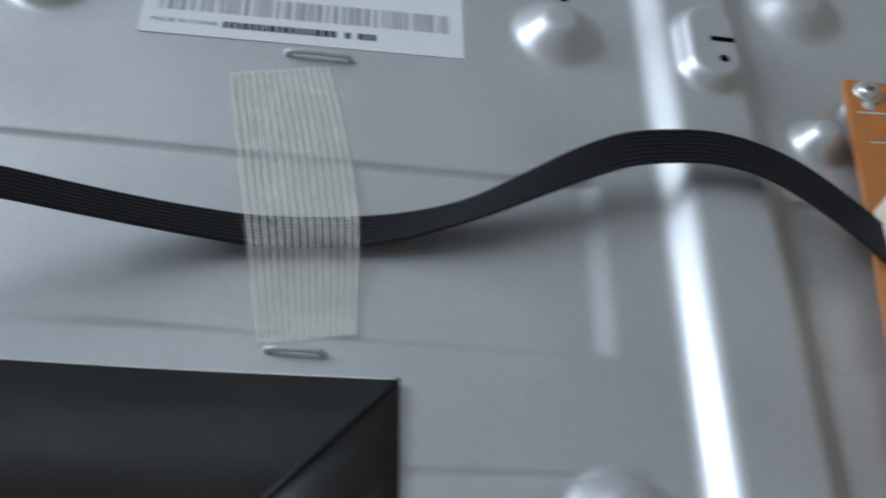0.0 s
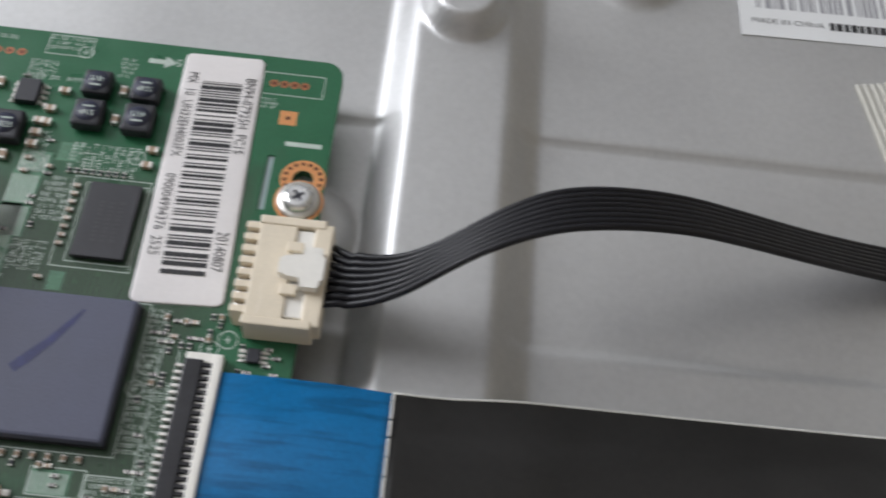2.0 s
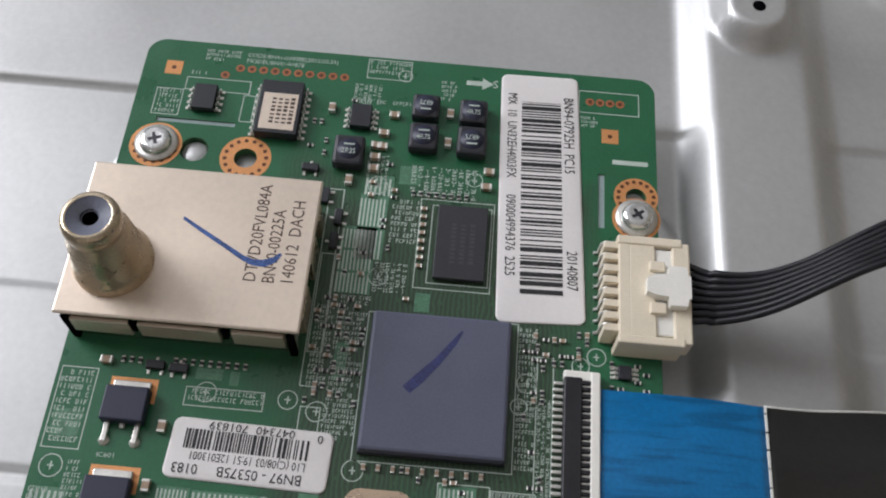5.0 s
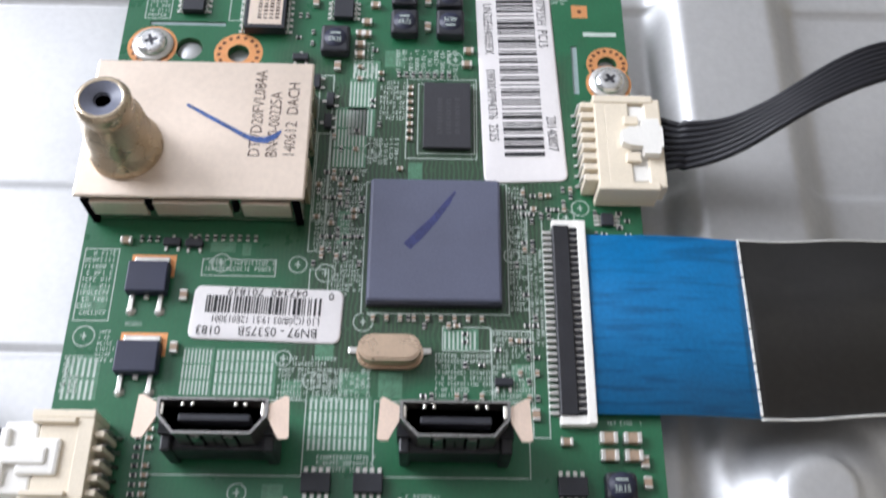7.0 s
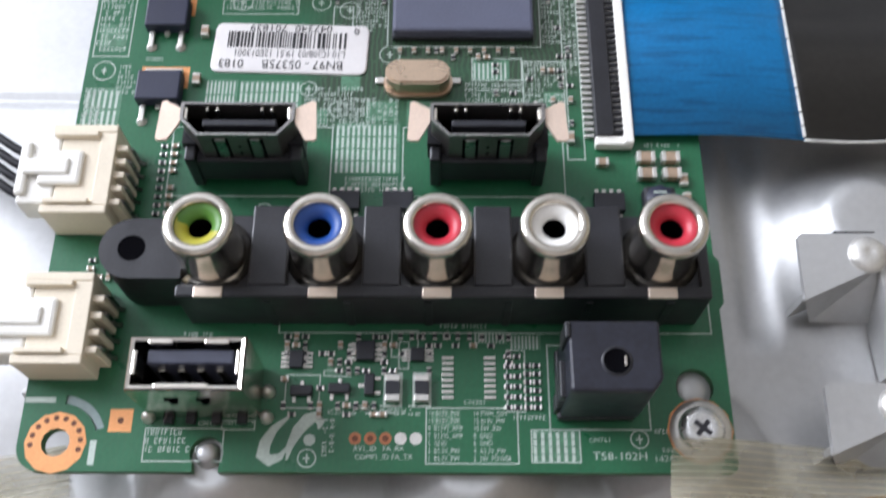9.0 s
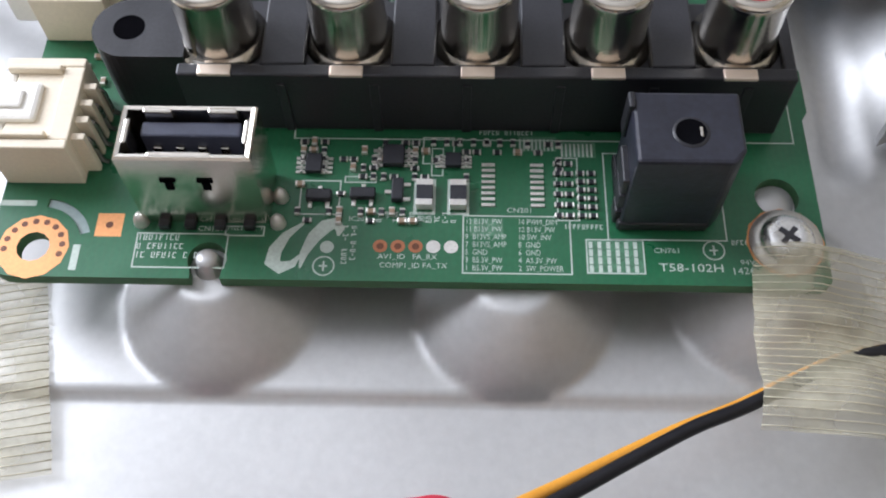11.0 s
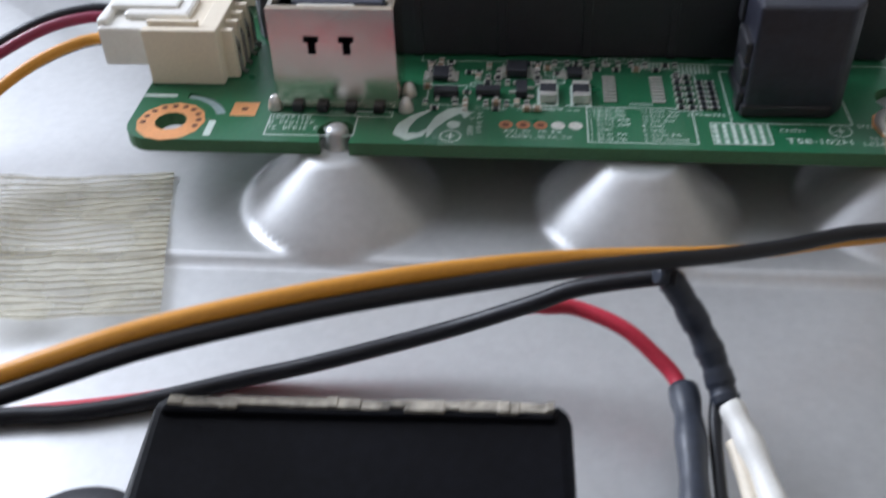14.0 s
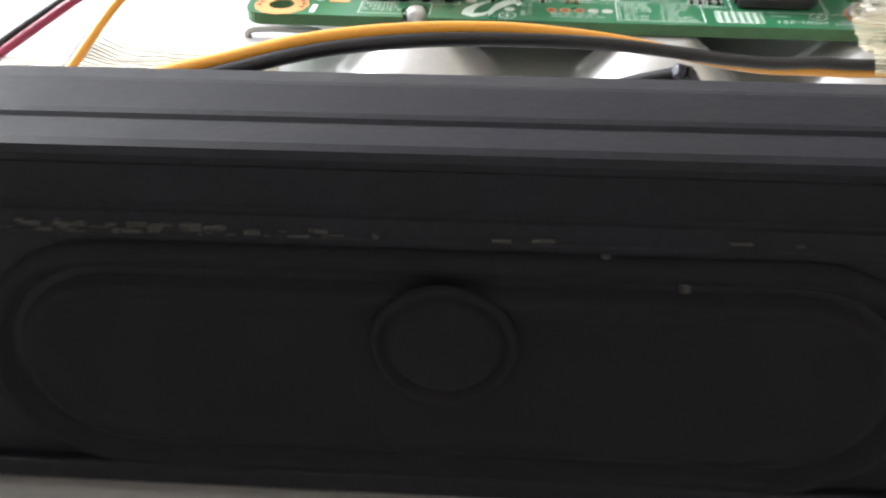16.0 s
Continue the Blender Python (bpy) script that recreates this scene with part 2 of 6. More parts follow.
def tube(bm, pts, r, n=10, m=0):
    """A round wire along pts."""
    rows, up = [], Vector((0, 0, 1))
    for i, p in enumerate(pts):
        d = (pts[min(i + 1, len(pts) - 1)] - pts[max(i - 1, 0)]).normalized()
        s = d.cross(up)
        s = s.normalized() if s.length > 1e-4 else Vector((1, 0, 0))
        u = s.cross(d)
        rr = r[i] if isinstance(r, list) else r
        rows.append([bm.verts.new((p + rr * (s * math.cos(2 * math.pi * k / n) + u * math.sin(2 * math.pi * k / n))) * K) for k in range(n)])
    for a, b in zip(rows, rows[1:]):
        for i in range(n):
            f = bm.faces.new((a[i], a[(i + 1) % n], b[(i + 1) % n], b[i]))
            f.smooth, f.material_index = True, m
    for e in (rows[0][::-1], rows[-1]):
        bm.faces.new(e).material_index = m
    return bm


def quad(bm, x0, x1, y0, y1, z, m=0):
    f = bm.faces.new([bm.verts.new((x * K, y * K, z * K)) for x, y in ((x0, y0), (x1, y0), (x1, y1), (x0, y1))])
    f.material_index = m
    return f


def stroke(bm, pts, w, z):
    """A flat drawn line of width w."""
    n = len(pts)
    L, R = [], []
    for i, (x, y) in enumerate(pts):
        a, b = pts[max(i - 1, 0)], pts[min(i + 1, n - 1)]
        dx, dy = b[0] - a[0], b[1] - a[1]
        d = math.hypot(dx, dy)
        ww = w[i] if isinstance(w, list) else w
        L.append(bm.verts.new(((x - dy / d * ww / 2) * K, (y + dx / d * ww / 2) * K, z * K)))
        R.append(bm.verts.new(((x + dy / d * ww / 2) * K, (y - dx / d * ww / 2) * K, z * K)))
    for i in range(n - 1):
        bm.faces.new((R[i], R[i + 1], L[i + 1], L[i]))
    return bm


def finish(bm, name, mats):
    bmesh.ops.recalc_face_normals(bm, faces=bm.faces[:])
    me = bpy.data.meshes.new(name)
    bm.to_mesh(me)
    bm.free()
    for m in (mats if isinstance(mats, (list, tuple)) else [mats]):
        me.materials.append(m)
    return me


def thing(name, label, category, at=(0, 0, 0), group="", kind=""):
    """An Empty at the base of a thing."""
    ob = new(name)
    ob.location = Vector(at) * K
    ob.empty_display_size = 0.005
    return tagged(ob, label, category, group, kind)


def part(name, bm, mats, parent=None, label="", m=None):
    me = bm if isinstance(bm, bpy.types.Mesh) else finish(bm, name, mats)
    ob = new(name, me)
    if parent:
        ob.parent = parent
        if parent.type == "EMPTY":
            ob.matrix_parent_inverse = Matrix.Translation(-parent.location)
    if m is not None:
        ob.matrix_basis = m
    return tagged(ob, label)


def at(x, y, z=0, turn=0):
    return pose(x * K, y * K, z * K, 0, 0, turn)


def text(name, body, size, x, y, z, turn, material, parent, wide=1.0, align="LEFT"):
    """Lettering in the built-in face; size is the capital height."""
    cu = bpy.data.curves.new("t", "FONT")
    cu.body, cu.size, cu.align_x, cu.resolution_u = body, size / 0.69 * K, align, 2
    tmp = bpy.data.objects.new("t", cu)
    me = bpy.data.meshes.new_from_object(tmp)
    bpy.data.objects.remove(tmp)
    bpy.data.curves.remove(cu)
    me.name = name
    me.transform(Matrix.Diagonal((wide, 1, 1, 1)))
    me.transform(at(x, y, z, turn))
    me.materials.clear()
    me.materials.append(material)
    return part(name, me, None, parent)


# ---- the room, plain ----
def slab(name, x0, x1, y0, y1, z0, z1, m, label, cat):
    bm = box(bmesh.new(), x0, x1, y0, y1, z0, z1)
    return tagged(part(name, bm, m), label, cat, kind="structure")


slab("floor", -1700, 1900, -1600, 2000, -60, -32, BOARDS, "plain brown floor under the opened television", "floor")
slab("ceiling", -1700, 1900, -1600, 2000, 2400, 2440, CEILPAINT, "plain white plaster ceiling", "ceiling")
slab("wall_north", -1700, 1900, 2000, 2080, -60, 2440, PLASTER, "plain off-white plaster wall", "wall")
slab("wall_south", -1700, 1900, -1680, -1600, -60, 2440, CREAMWALL, "plain cream painted wall", "wall")
slab("wall_east", 1900, 1980, -1600, 2000, -60, 2440, TANWALL, "plain tan painted wall", "wall")
bm = bmesh.new()
for y0, y1, z0, z1 in ((-1600, 300, -60, 2440), (1600, 2000, -60, 2440), (300, 1600, -60, 550), (300, 1600, 1950, 2440)):
    box(bm, -1700, -1620, y0, y1, z0, z1)
tagged(part("wall_west", bm, PLASTER), "off-white plaster wall with a window opening", "wall", kind="structure")

# ---- the pressed-steel back of the television ----
Z0 = -8.5
CX = {"cones": ((19.0, -1.9, 11.2, 3.6, -1.7), (52.0, -2.2, 11.2, 4.1, -1.7), (81.0, -0.5, 11.2, 4.1, -1.7), (0.5, 110.5, 9, 3.6, -1.7), (81.4, 104.5, 9, 3.6, -1.7))}


def sstep(a, b, x):
    t = np.clip((x - a) / (b - a), 0, 1)
    return t * t * (3 - 2 * t)


def relief(x, y):
    """Height of the sheet over the plan: ribs, recessed bands, cones and bosses."""
    h = np.full_like(x, Z0)
    h -= 1.1 * sstep(86.2, 88.0, y) * (1 - sstep(127.9, 128.7, y)) * (1 - sstep(256, 262, x) * (1 - sstep(300, 306, x)))
    h -= 0.5 * sstep(55.0, 55.8, y) * (1 - sstep(56.2, 57.0, y)) * (1 - sstep(-3, 0, x))
    ys = y - 62.4 - 0.03 * (x - 240)
    h -= 0.6 * sstep(-0.9, -0.2, ys) * (1 - sstep(0.2, 0.9, ys)) * sstep(215, 222, x) * (1 - sstep(262, 272, x))
    h -= 0.9 * (1 - sstep(-14.0, -12.6, y)) * sstep(-60, -56, x)
    # upright ribs
    h -= 1.5 * sstep(89.4, 92.0, x) * (1 - sstep(93.0, 96.8, x)) * sstep(14, 20, y) * (1 - sstep(46, 62, y))
    for s, k in ((sstep(90.5, 97.5, x) * (1 - sstep(113, 121, x)) * sstep(46, 62, y), 4.6), (sstep(272.5, 281, x) * (1 - sstep(295, 303, x)), 4.6)):
        h = h * (1 - s) + (Z0 + k) * s
    for cx, cy, rb, rt, zt in CX["cones"]:
        d = np.hypot(x - cx, y - cy)
        f = 1 - np.clip((d - rt) / (rb - rt), 0, 1)
        f = f ** 0.88
        h = np.maximum(h, h * (1 - f) + zt * f)
    # dished bosses and domes
    for cx, cy, r, k in ((138, 171, 10, 5.5), (254, 172, 11.5, 6), (258.5, 55, 11, 6), (317, 190, 13, 5), (314, 146, 7.5, 5.5), (64, 172, 10, 5.5), (-60, 165, 12, 5)):
        d = np.hypot(x - cx, y - cy)
        s = 1 - sstep(0.25 * r, r, d)
        h = np.maximum(h, h * (1 - s) + (Z0 + k) * s)
    for cx, cy, dy, r, k in ((104.8, 152.5, 3.5, 8.2, 9.6), (289, 162, 5.5, 8.5, 8.4)):
        d = np.hypot(x - cx, np.maximum(np.abs(y - cy - dy) - dy, 0))
        s = 1 - sstep(0.62 * r, r, d)
        h = np.maximum(h, h * (1 - s) + (Z0 + k) * s)
    d = np.hypot(x - 110, y - 32)
    s = 1 - sstep(5.5, 15.5, d)
    h = np.maximum(h, h * (1 - s) + (Z0 + 4.4) * s + 1.0 * (1 - sstep(5.2, 7.0, np.hypot(x - 108.6, y - 34.2))))
    # broad waviness of thin sheet
    h += 0.10 * np.sin(x * 0.045 + 1.3) * np.cos(y * 0.05 + 0.4)
    return h


def build_chassis():
    xs = np.concatenate([np.arange(-150, -20, 2.0), np.arange(-20, 130, 0.7), np.arange(130, 240, 1.2), np.arange(240, 361, 0.9)])
    ys = np.concatenate([np.arange(-125, -30, 2.5), np.arange(-30, 10, 0.6), np.arange(10, 195, 0.8), np.arange(195, 241, 3)])
    X, Y = np.meshgrid(xs, ys)
    H = relief(X, Y)
    co = np.stack([X, Y, H], -1).reshape(-1, 3) * K
    nx, ny = len(xs), len(ys)
    i = np.arange(nx * ny).reshape(ny, nx)
    fa = np.stack([i[:-1, :-1], i[:-1, 1:], i[1:, 1:], i[1:, :-1]], -1).reshape(-1, 4)
    me = bpy.data.meshes.new("sheet")
    me.from_pydata(co.tolist(), [], fa.tolist())
    me.polygons.foreach_set("use_smooth", np.ones(len(me.polygons), bool))
    me.materials.append(STEEL)
    ch = thing("tv_back_panel", "grey galvanised steel television back panel with pressed ribs and cones", "tv panel", (100, 60, -31))
    part("sheet", me, None, ch)
    bm = bmesh.new()
    box(bm, -150, 360, -125, 240, -31.5, -14, 2)
    part("screen_body", bm, BLACK, ch, "black plastic screen housing under the steel")
    return ch


chassis = build_chassis()
# locating peg pressed out of the first cone
part("peg", lathe(bmesh.new(), 19.0, -1.3, [(2.4, -2.4), (1.35, -1.2), (1.25, 0.1), (1.0, 0.5), (0.5, 0.65), (0, 0.68)], 24), STEEL, chassis)
part("post", lathe(bmesh.new(), 7.3, 110.3, [(2.15, -8.6), (2.1, -1.0), (1.95, -0.85), (0, -0.82)], 24), STEEL, chassis)
part("post", lathe(bmesh.new(), 16.1, 109.4, [(3.4, -8.6), (3.0, -2.0), (2.6, -1.75), (0, -1.7)], 24), STEEL, chassis)
part("post", lathe(bmesh.new(), 80.6, 7.4, [(2.15, -8.6), (2.1, -1.0), (1.95, -0.85), (0, -0.82)], 24), STEEL, chassis)
# screw holes in the bosses: near-black discs in place of shaded depth
for hx, hy, hz, r in ((104.8, 152.0, 1.15, 1.0), (290.6, 161.5, 0.0, 0.9), (254.5, 178, -2.5, 1.0)):
    part("screw_hole", lathe(bmesh.new(), hx, hy, [(r * 1.25, hz), (r * 1.05, hz + 0.06), (0, hz + 0.07)], 20), HOLESHADE, chassis)
# slit and slot are black bars, their inner shade painted
part("slit", box(bmesh.new(), 103.2, 109.0, 30.7, 30.95, -4.0, -3.0), HOLESHADE, chassis)
part("slot", box(bmesh.new(), 288.2, 294.0, 167.0, 168.4, -0.6, -0.05), HOLESHADE, chassis)


def hook(x0, x1, y, name="lanced_loop"):
    """A small bridge lanced out of the sheet."""
    bm = bmesh.new()
    pts = [(x0, y, Z0 - 0.3), (x0 + 1.2, y, Z0 + 1.3), (x1 - 1.2, y, Z0 + 1.3), (x1, y, Z0 - 0.3)]
    tube(bm, smooth_line(pts, 5), 0.6, 8)
    part(name, bm, STEEL, chassis)


hook(-8.3, 3.4, 8.6)
hook(195.0, 205.5, 83.2)
hook(192, 206, 156.4)


def bracket(x, y, s, zt):
    """A folded steel tab: flat top, slanted fold, gusset below."""
    bm = bmesh.new()
    top = [(x + 0.7, y + 9.8 * s), (x, y + 9.2 * s), (x - 0.2, y), (x + 11, y + 5.0 * s), (x + 15, y + 6.6 * s), (x + 15, y + 9.9 * s)]
    prism(bm, top, zt - 0.9, zt)
    prism(bm, [(x - 0.3, y + 0.2), (x + 11, y + 5.1 * s), (x + 11, y + 6.0 * s), (x - 0.3, y + 1.2)], Z0 + 1, zt - 0.5)
    q = [bm.verts.new((a * K, b * K, c * K)) for a, b, c in ((x - 0.2, y, zt - 0.4), (x + 11, y + 5.0 * s, zt - 0.4), (x + 15, y + 6.6 * s, zt - 0.4), (x + 15, y - 0.6, Z0 + 1.2), (x + 2.5, y - 0.6, Z0 + 1.6))]
    bm.faces.new((q[0], q[4], q[3], q[2], q[1]))
    prism(bm, [(x + 10.6, y + 5.4 * s), (x + 11.6, y + 5.4 * s), (x + 12.2, y - 9), (x + 11.2, y - 9)], Z0 + 0.4, zt - 0.5)
    br = thing("stand_bracket", "folded grey steel bracket screwed to the back panel", "bracket", (x + 6, y + 4, Z0), "brackets on the panel")
    part("plate", bm, STEEL, br)
    part("screw_head", lathe(bmesh.new(), x + 9.2, y + 6.6 * s, [(2.7, zt - 0.1), (2.6, zt + 0.35), (2.1, zt + 0.8), (1.2, zt + 1.1), (0.5, zt + 1.05), (0, zt + 0.8)], 28), SOLDER, br)


bracket(96.8, 19.4, 1.0, 0.0)
bracket(97.4, -1.2, 0.95, -0.5)


# ---- printed stickers on the steel ----
def barcode(bm, x0, x1, y0, y1, z, along="x", seed=1, lo=0.25, hi=0.9):
    rnd = random.Random(seed)
    a, end = (x0, x1) if along == "x" else (y0, y1)
    while a < end:
        w = rnd.choice((lo, lo, (lo + hi) / 2, hi))
        if along == "x":
            quad(bm, a, min(a + w, end), y0, y1, z)
        else:
            quad(bm, x0, x1, a, min(a + w, end), z)
        a += w + rnd.choice((lo, lo, hi * 0.8))
    return bm


def bars(bm, x0, x1, y, h, z, seed=1, gap=0.35):
    """Writing too small to read: a row of plain marks."""
    rnd = random.Random(seed)
    x = x0
    while x < x1:
        w = rnd.uniform(0.45, 0.75) * h
        if rnd.random() > 0.12:
            quad(bm, x, min(x + w, x1), y, y + h, z)
        x += w + gap * h
    return bm


plate = thing("rating_sticker", "white paper rating sticker with a grey barcode on the steel panel", "sticker", (196, 180, Z0))
tilt = at(159.4, 158.7, 0, 1.55)
me = finish(prism(bmesh.new(), [(0, 0), (72.4, 0), (72.4, 40), (0, 40)], Z0 + 0.05, Z0 + 0.2), "sheet", PAPER2)
me.transform(tilt)
part("sheet", me, None, plate)
bm = barcode(bmesh.new(), 3.5, 69, 7.4, 13.2, Z0 + 0.23, "x", 4, 0.35, 1.1)
for r in range(4):
    bars(bm, 4 + 6 * (r % 2), 60, 17.5 + 4.6 * r, 2.0, Z0 + 0.23, r)
me = finish(bm, "barcode", GREYINK)
me.transform(tilt)
tagged(part("barcode", me, None, plate), kind="stuff")
me = finish(bars(bmesh.new(), 18, 55, 3.0, 2.0, Z0 + 0.23, 14, 0.16), "code_line", INK)
me.transform(tilt)
part("code_line", me, None, plate)
t = text("small_print", "MADE IN CHINA", 1.3, 0, 0, 0, 0, INK, plate, 1.05)
t.data.transform(tilt @ at(2.2, 3.4, Z0 + 0.23))


# ---- the circuit board and all that is soldered to it ----
board = thing("circuit_board", "green television main board screwed onto the steel back panel", "circuit board", (40, 65, -1.6))
HOLES = ((0, 0, 1.8), (16.1, 109.4, 1.9), (81.4, 108.4, 1.7), (7.3, 110.3, 2.4), (80.6, 7.4, 2.4))


def arc(cx, cy, r, a0, a1, n):
    return [(cx + r * math.cos(radians(a0 + (a1 - a0) * i / n)), cy + r * math.sin(radians(a0 + (a1 - a0) * i / n))) for i in range(n + 1)]


def build_substrate():
    x0, x1, y0, y1, c = -4.8, 85.0, -3.6, 133.0, 3.2
    outer = (arc(x0 + c, y0 + c, c, 180, 270, 6) + [(17.4, y0)] + arc(19.0, -1.3, 2.1, 215, -35, 14) + [(20.6, y0)] + arc(x1 - 1, y0 + 1, 1, 270, 360, 3)
             + [(x1, 18), (x1 + 0.7, 19), (x1 + 0.7, 25), (x1, 26)] + arc(x1 - c, y1 - c, c, 0, 90, 6) + arc(x0 + c, y1 - c, c, 90, 180, 6))
    loops = [outer] + [arc(x, y, r, 0, 360 - 15, 23) for x, y, r in HOLES]
    loops += [[(-0.3, 115.4), (13.2, 115.4), (13.2, 116.3), (-0.3, 116.3)], [(75.1, 102), (76.2, 102), (76.2, 112.4), (75.1, 112.4)],
              arc(0, 0, 6.1, 85, 18, 8) + arc(0, 0, 5.0, 18, 85, 8)]
    bm = bmesh.new()
    edges = []
    for lp in loops:
        vs = [bm.verts.new((x * K, y * K, 0)) for x, y in lp]
        edges += [bm.edges.new((vs[i], vs[(i + 1) % len(vs)])) for i in range(len(vs))]
    bmesh.ops.triangle_fill(bm, use_beauty=True, use_dissolve=False, edges=edges)
    g = bmesh.ops.extrude_face_region(bm, geom=bm.faces[:])
    bmesh.ops.translate(bm, verts=[v for v in g["geom"] if isinstance(v, bmesh.types.BMVert)], vec=(0, 0, -1.6 * K))
    bm.normal_update()
    for f in bm.faces:
        f.material_index = 0 if abs(f.normal.z) > 0.5 else 1
    part("substrate", bm, [MASK, EDGE], board)


build_substrate()


def ring(bm, x, y, r0, r1, z=0.035, n=28, m=0):
    a = [bm.verts.new(((x + r0 * math.cos(2 * math.pi * i / n)) * K, (y + r0 * math.sin(2 * math.pi * i / n)) * K, z * K)) for i in range(n)]
    b = [bm.verts.new(((x + r1 * math.cos(2 * math.pi * i / n)) * K, (y + r1 * math.sin(2 * math.pi * i / n)) * K, z * K)) for i in range(n)]
    for i in range(n):
        bm.faces.new((a[i], a[(i + 1) % n], b[(i + 1) % n], b[i])).material_index = m


def disc(bm, x, y, r, z, n=14, m=0):
    bm.faces.new([bm.verts.new(((x + r * math.cos(2 * math.pi * i / n)) * K, (y + r * math.sin(2 * math.pi * i / n)) * K, z * K)) for i in range(n)]).material_index = m


# bare copper lands round the screw holes, with their ring of small vias
for i, (x, y, r0, r1) in enumerate(((0, 0, 1.8, 3.9), (16.1, 109.4, 1.9, 4.3), (81.4, 108.4, 1.7, 3.7), (0.8, 110.6, 2.0, 4.4), (81.4, 104.2, 2.0, 4.0), (80.7, 1.7, 2.0, 4.2))):
    bm = bmesh.new()
    ring(bm, x, y, r0, r1, 0.03 + 0.004 * i, 12 if i in (0, 5) else 32)
    for k in range(16):
        if i in (0, 5) and 8 < k < 15:
            continue
        a = radians(22.5 * k + 6)
        disc(bm, x + 0.8 * r1 * math.cos(a), y + 0.8 * r1 * math.sin(a), 0.36, 0.06, 10, 1)
    part("copper_land", bm, [COPPER, VIA], board)
for x, y in ((0.5, 126.9), (77.1, 120.2), (7.8, 2.8)):
    bm = bmesh.new()
    quad(bm, x - 1.45, x + 1.45, y - 1.45, y + 1.45, 0.035)
    disc(bm, x, y, 0.42, 0.055, 12, 1)
    part("fiducial", bm, [COPPER, VIA], board)
VIAS = [(12.0 + 2.04 * i, 127.9) for i in range(10)] + [(9.6, 126.2)] + [(37.4 + 1.9 * i, 0.6) for i in range(5)] + [(73.6 + 1.75 * i, 127.2) for i in range(4)]
for i, (x, y) in enumerate(VIAS):
    bm = bmesh.new()
    ring(bm, x, y, 0.4, 0.78, 0.035, 18)
    disc(bm, x, y, 0.4, 0.04, 12, 1)
    part("test_point", bm, [DULLCOPPER if i not in (14, 15) else SOLDER, VIA if i not in (14, 15) else SOLDER], board)

# milled slots show the bare glass laminate
LAMINATE = mat("bare_laminate", (0.30, 0.38, 0.38), 0.5, 0, 0.1, 300)
for lp in ([(-0.4, 115.35), (13.3, 115.35), (13.3, 116.35), (-0.4, 116.35)], [(75.05, 101.9), (76.25, 101.9), (76.25, 112.5), (75.05, 112.5)], arc(0, 0, 6.15, 85.5, 17.5, 8) + arc(0, 0, 4.95, 17.5, 85.5, 8), arc(16.1, 109.4, 6.5, 115, 0, 12) + arc(16.1, 109.4, 5.3, 0, 115, 12)):
    part("milled_slot", prism(bmesh.new(), lp, -1.2, -0.25), LAMINATE, board)

# white legend print
silk = bmesh.new()
ZS = 0.03
rs = random.Random(7)


def frame_line(x0, x1, y0, y1, w=0.16):
    quad(silk, x0, x1, y0, y0 + w, ZS)
    quad(silk, x0, x1, y1 - w, y1, ZS)
    quad(silk, x0, x0 + w, y0 + w, y1 - w, ZS)
    quad(silk, x1 - w, x1, y0 + w, y1 - w, ZS)


def mark(x, y, w, h):
    """One unreadable mark: a few thin bars in a small cell."""
    t = 0.2 * min(w, h) + 0.04
    k = rs.randrange(4)
    if k != 3:
        quad(silk, x, x + t, y, y + h, ZS)
    else:
        quad(silk, x + 0.4 * w, x + 0.4 * w + t, y, y + h, ZS)
    if k in (0, 2):
        quad(silk, x + t, x + w, y, y + t, ZS)
    if k in (1, 2):
        quad(silk, x + t, x + w, y + h - t, y + h, ZS)
    if k == 0:
        quad(silk, x + w - t, x + w, y + 0.3 * h, y + h, ZS)
    elif k == 1:
        quad(silk, x + t, x + 0.8 * w, y + 0.45 * h, y + 0.45 * h + t, ZS)


def legend(x0, x1, y0, y1, h=0.75, up=False, fill=0.85):
    """A block of legend too small to read."""
    if not up:
        y = y1 - h
        while y >= y0:
            e = x1 if rs.random() < 0.6 else x0 + (x1 - x0) * rs.uniform(0.5, 1)
            x = x0
            while x < e - 0.3 * h:
                if rs.random() < fill:
                    mark(x, y, 0.55 * h, h)
                x += 0.8 * h
            y -= 1.5 * h
    else:
        x = x0
        while x <= x1 - h:
            y = y0
            while y < y1 - 0.4 * h:
                if rs.random() < fill:
                    mark(x, y, h, 0.55 * h)
                y += 0.8 * h
            x += 1.5 * h


pours = bmesh.new()


def hatch(x0, x1, y0, y1, n, rows=1):
    quad(pours, x0 - 0.1, x1 + 0.1, y0 - 0.1, y1 + 0.1, 0.015)
    for r in range(rows):
        a, b = y0 + (y1 - y0) * r / rows, y0 + (y1 - y0) * (r + 0.88) / rows
        for i in range(n):
            x = x0 + (x1 - x0) * i / n
            quad(silk, x, x + (x1 - x0) / n * 0.45, a, b, ZS)


def circle_mark(x, y, r=1.5):
    ring(silk, x, y, r - 0.16, r, ZS, 24)
    quad(silk, x - 0.5, x + 0.4, y - 0.1, y + 0.1, ZS)
    quad(silk, x - 0.1, x + 0.1, y - 0.6, y + 0.6, ZS + 0.004)


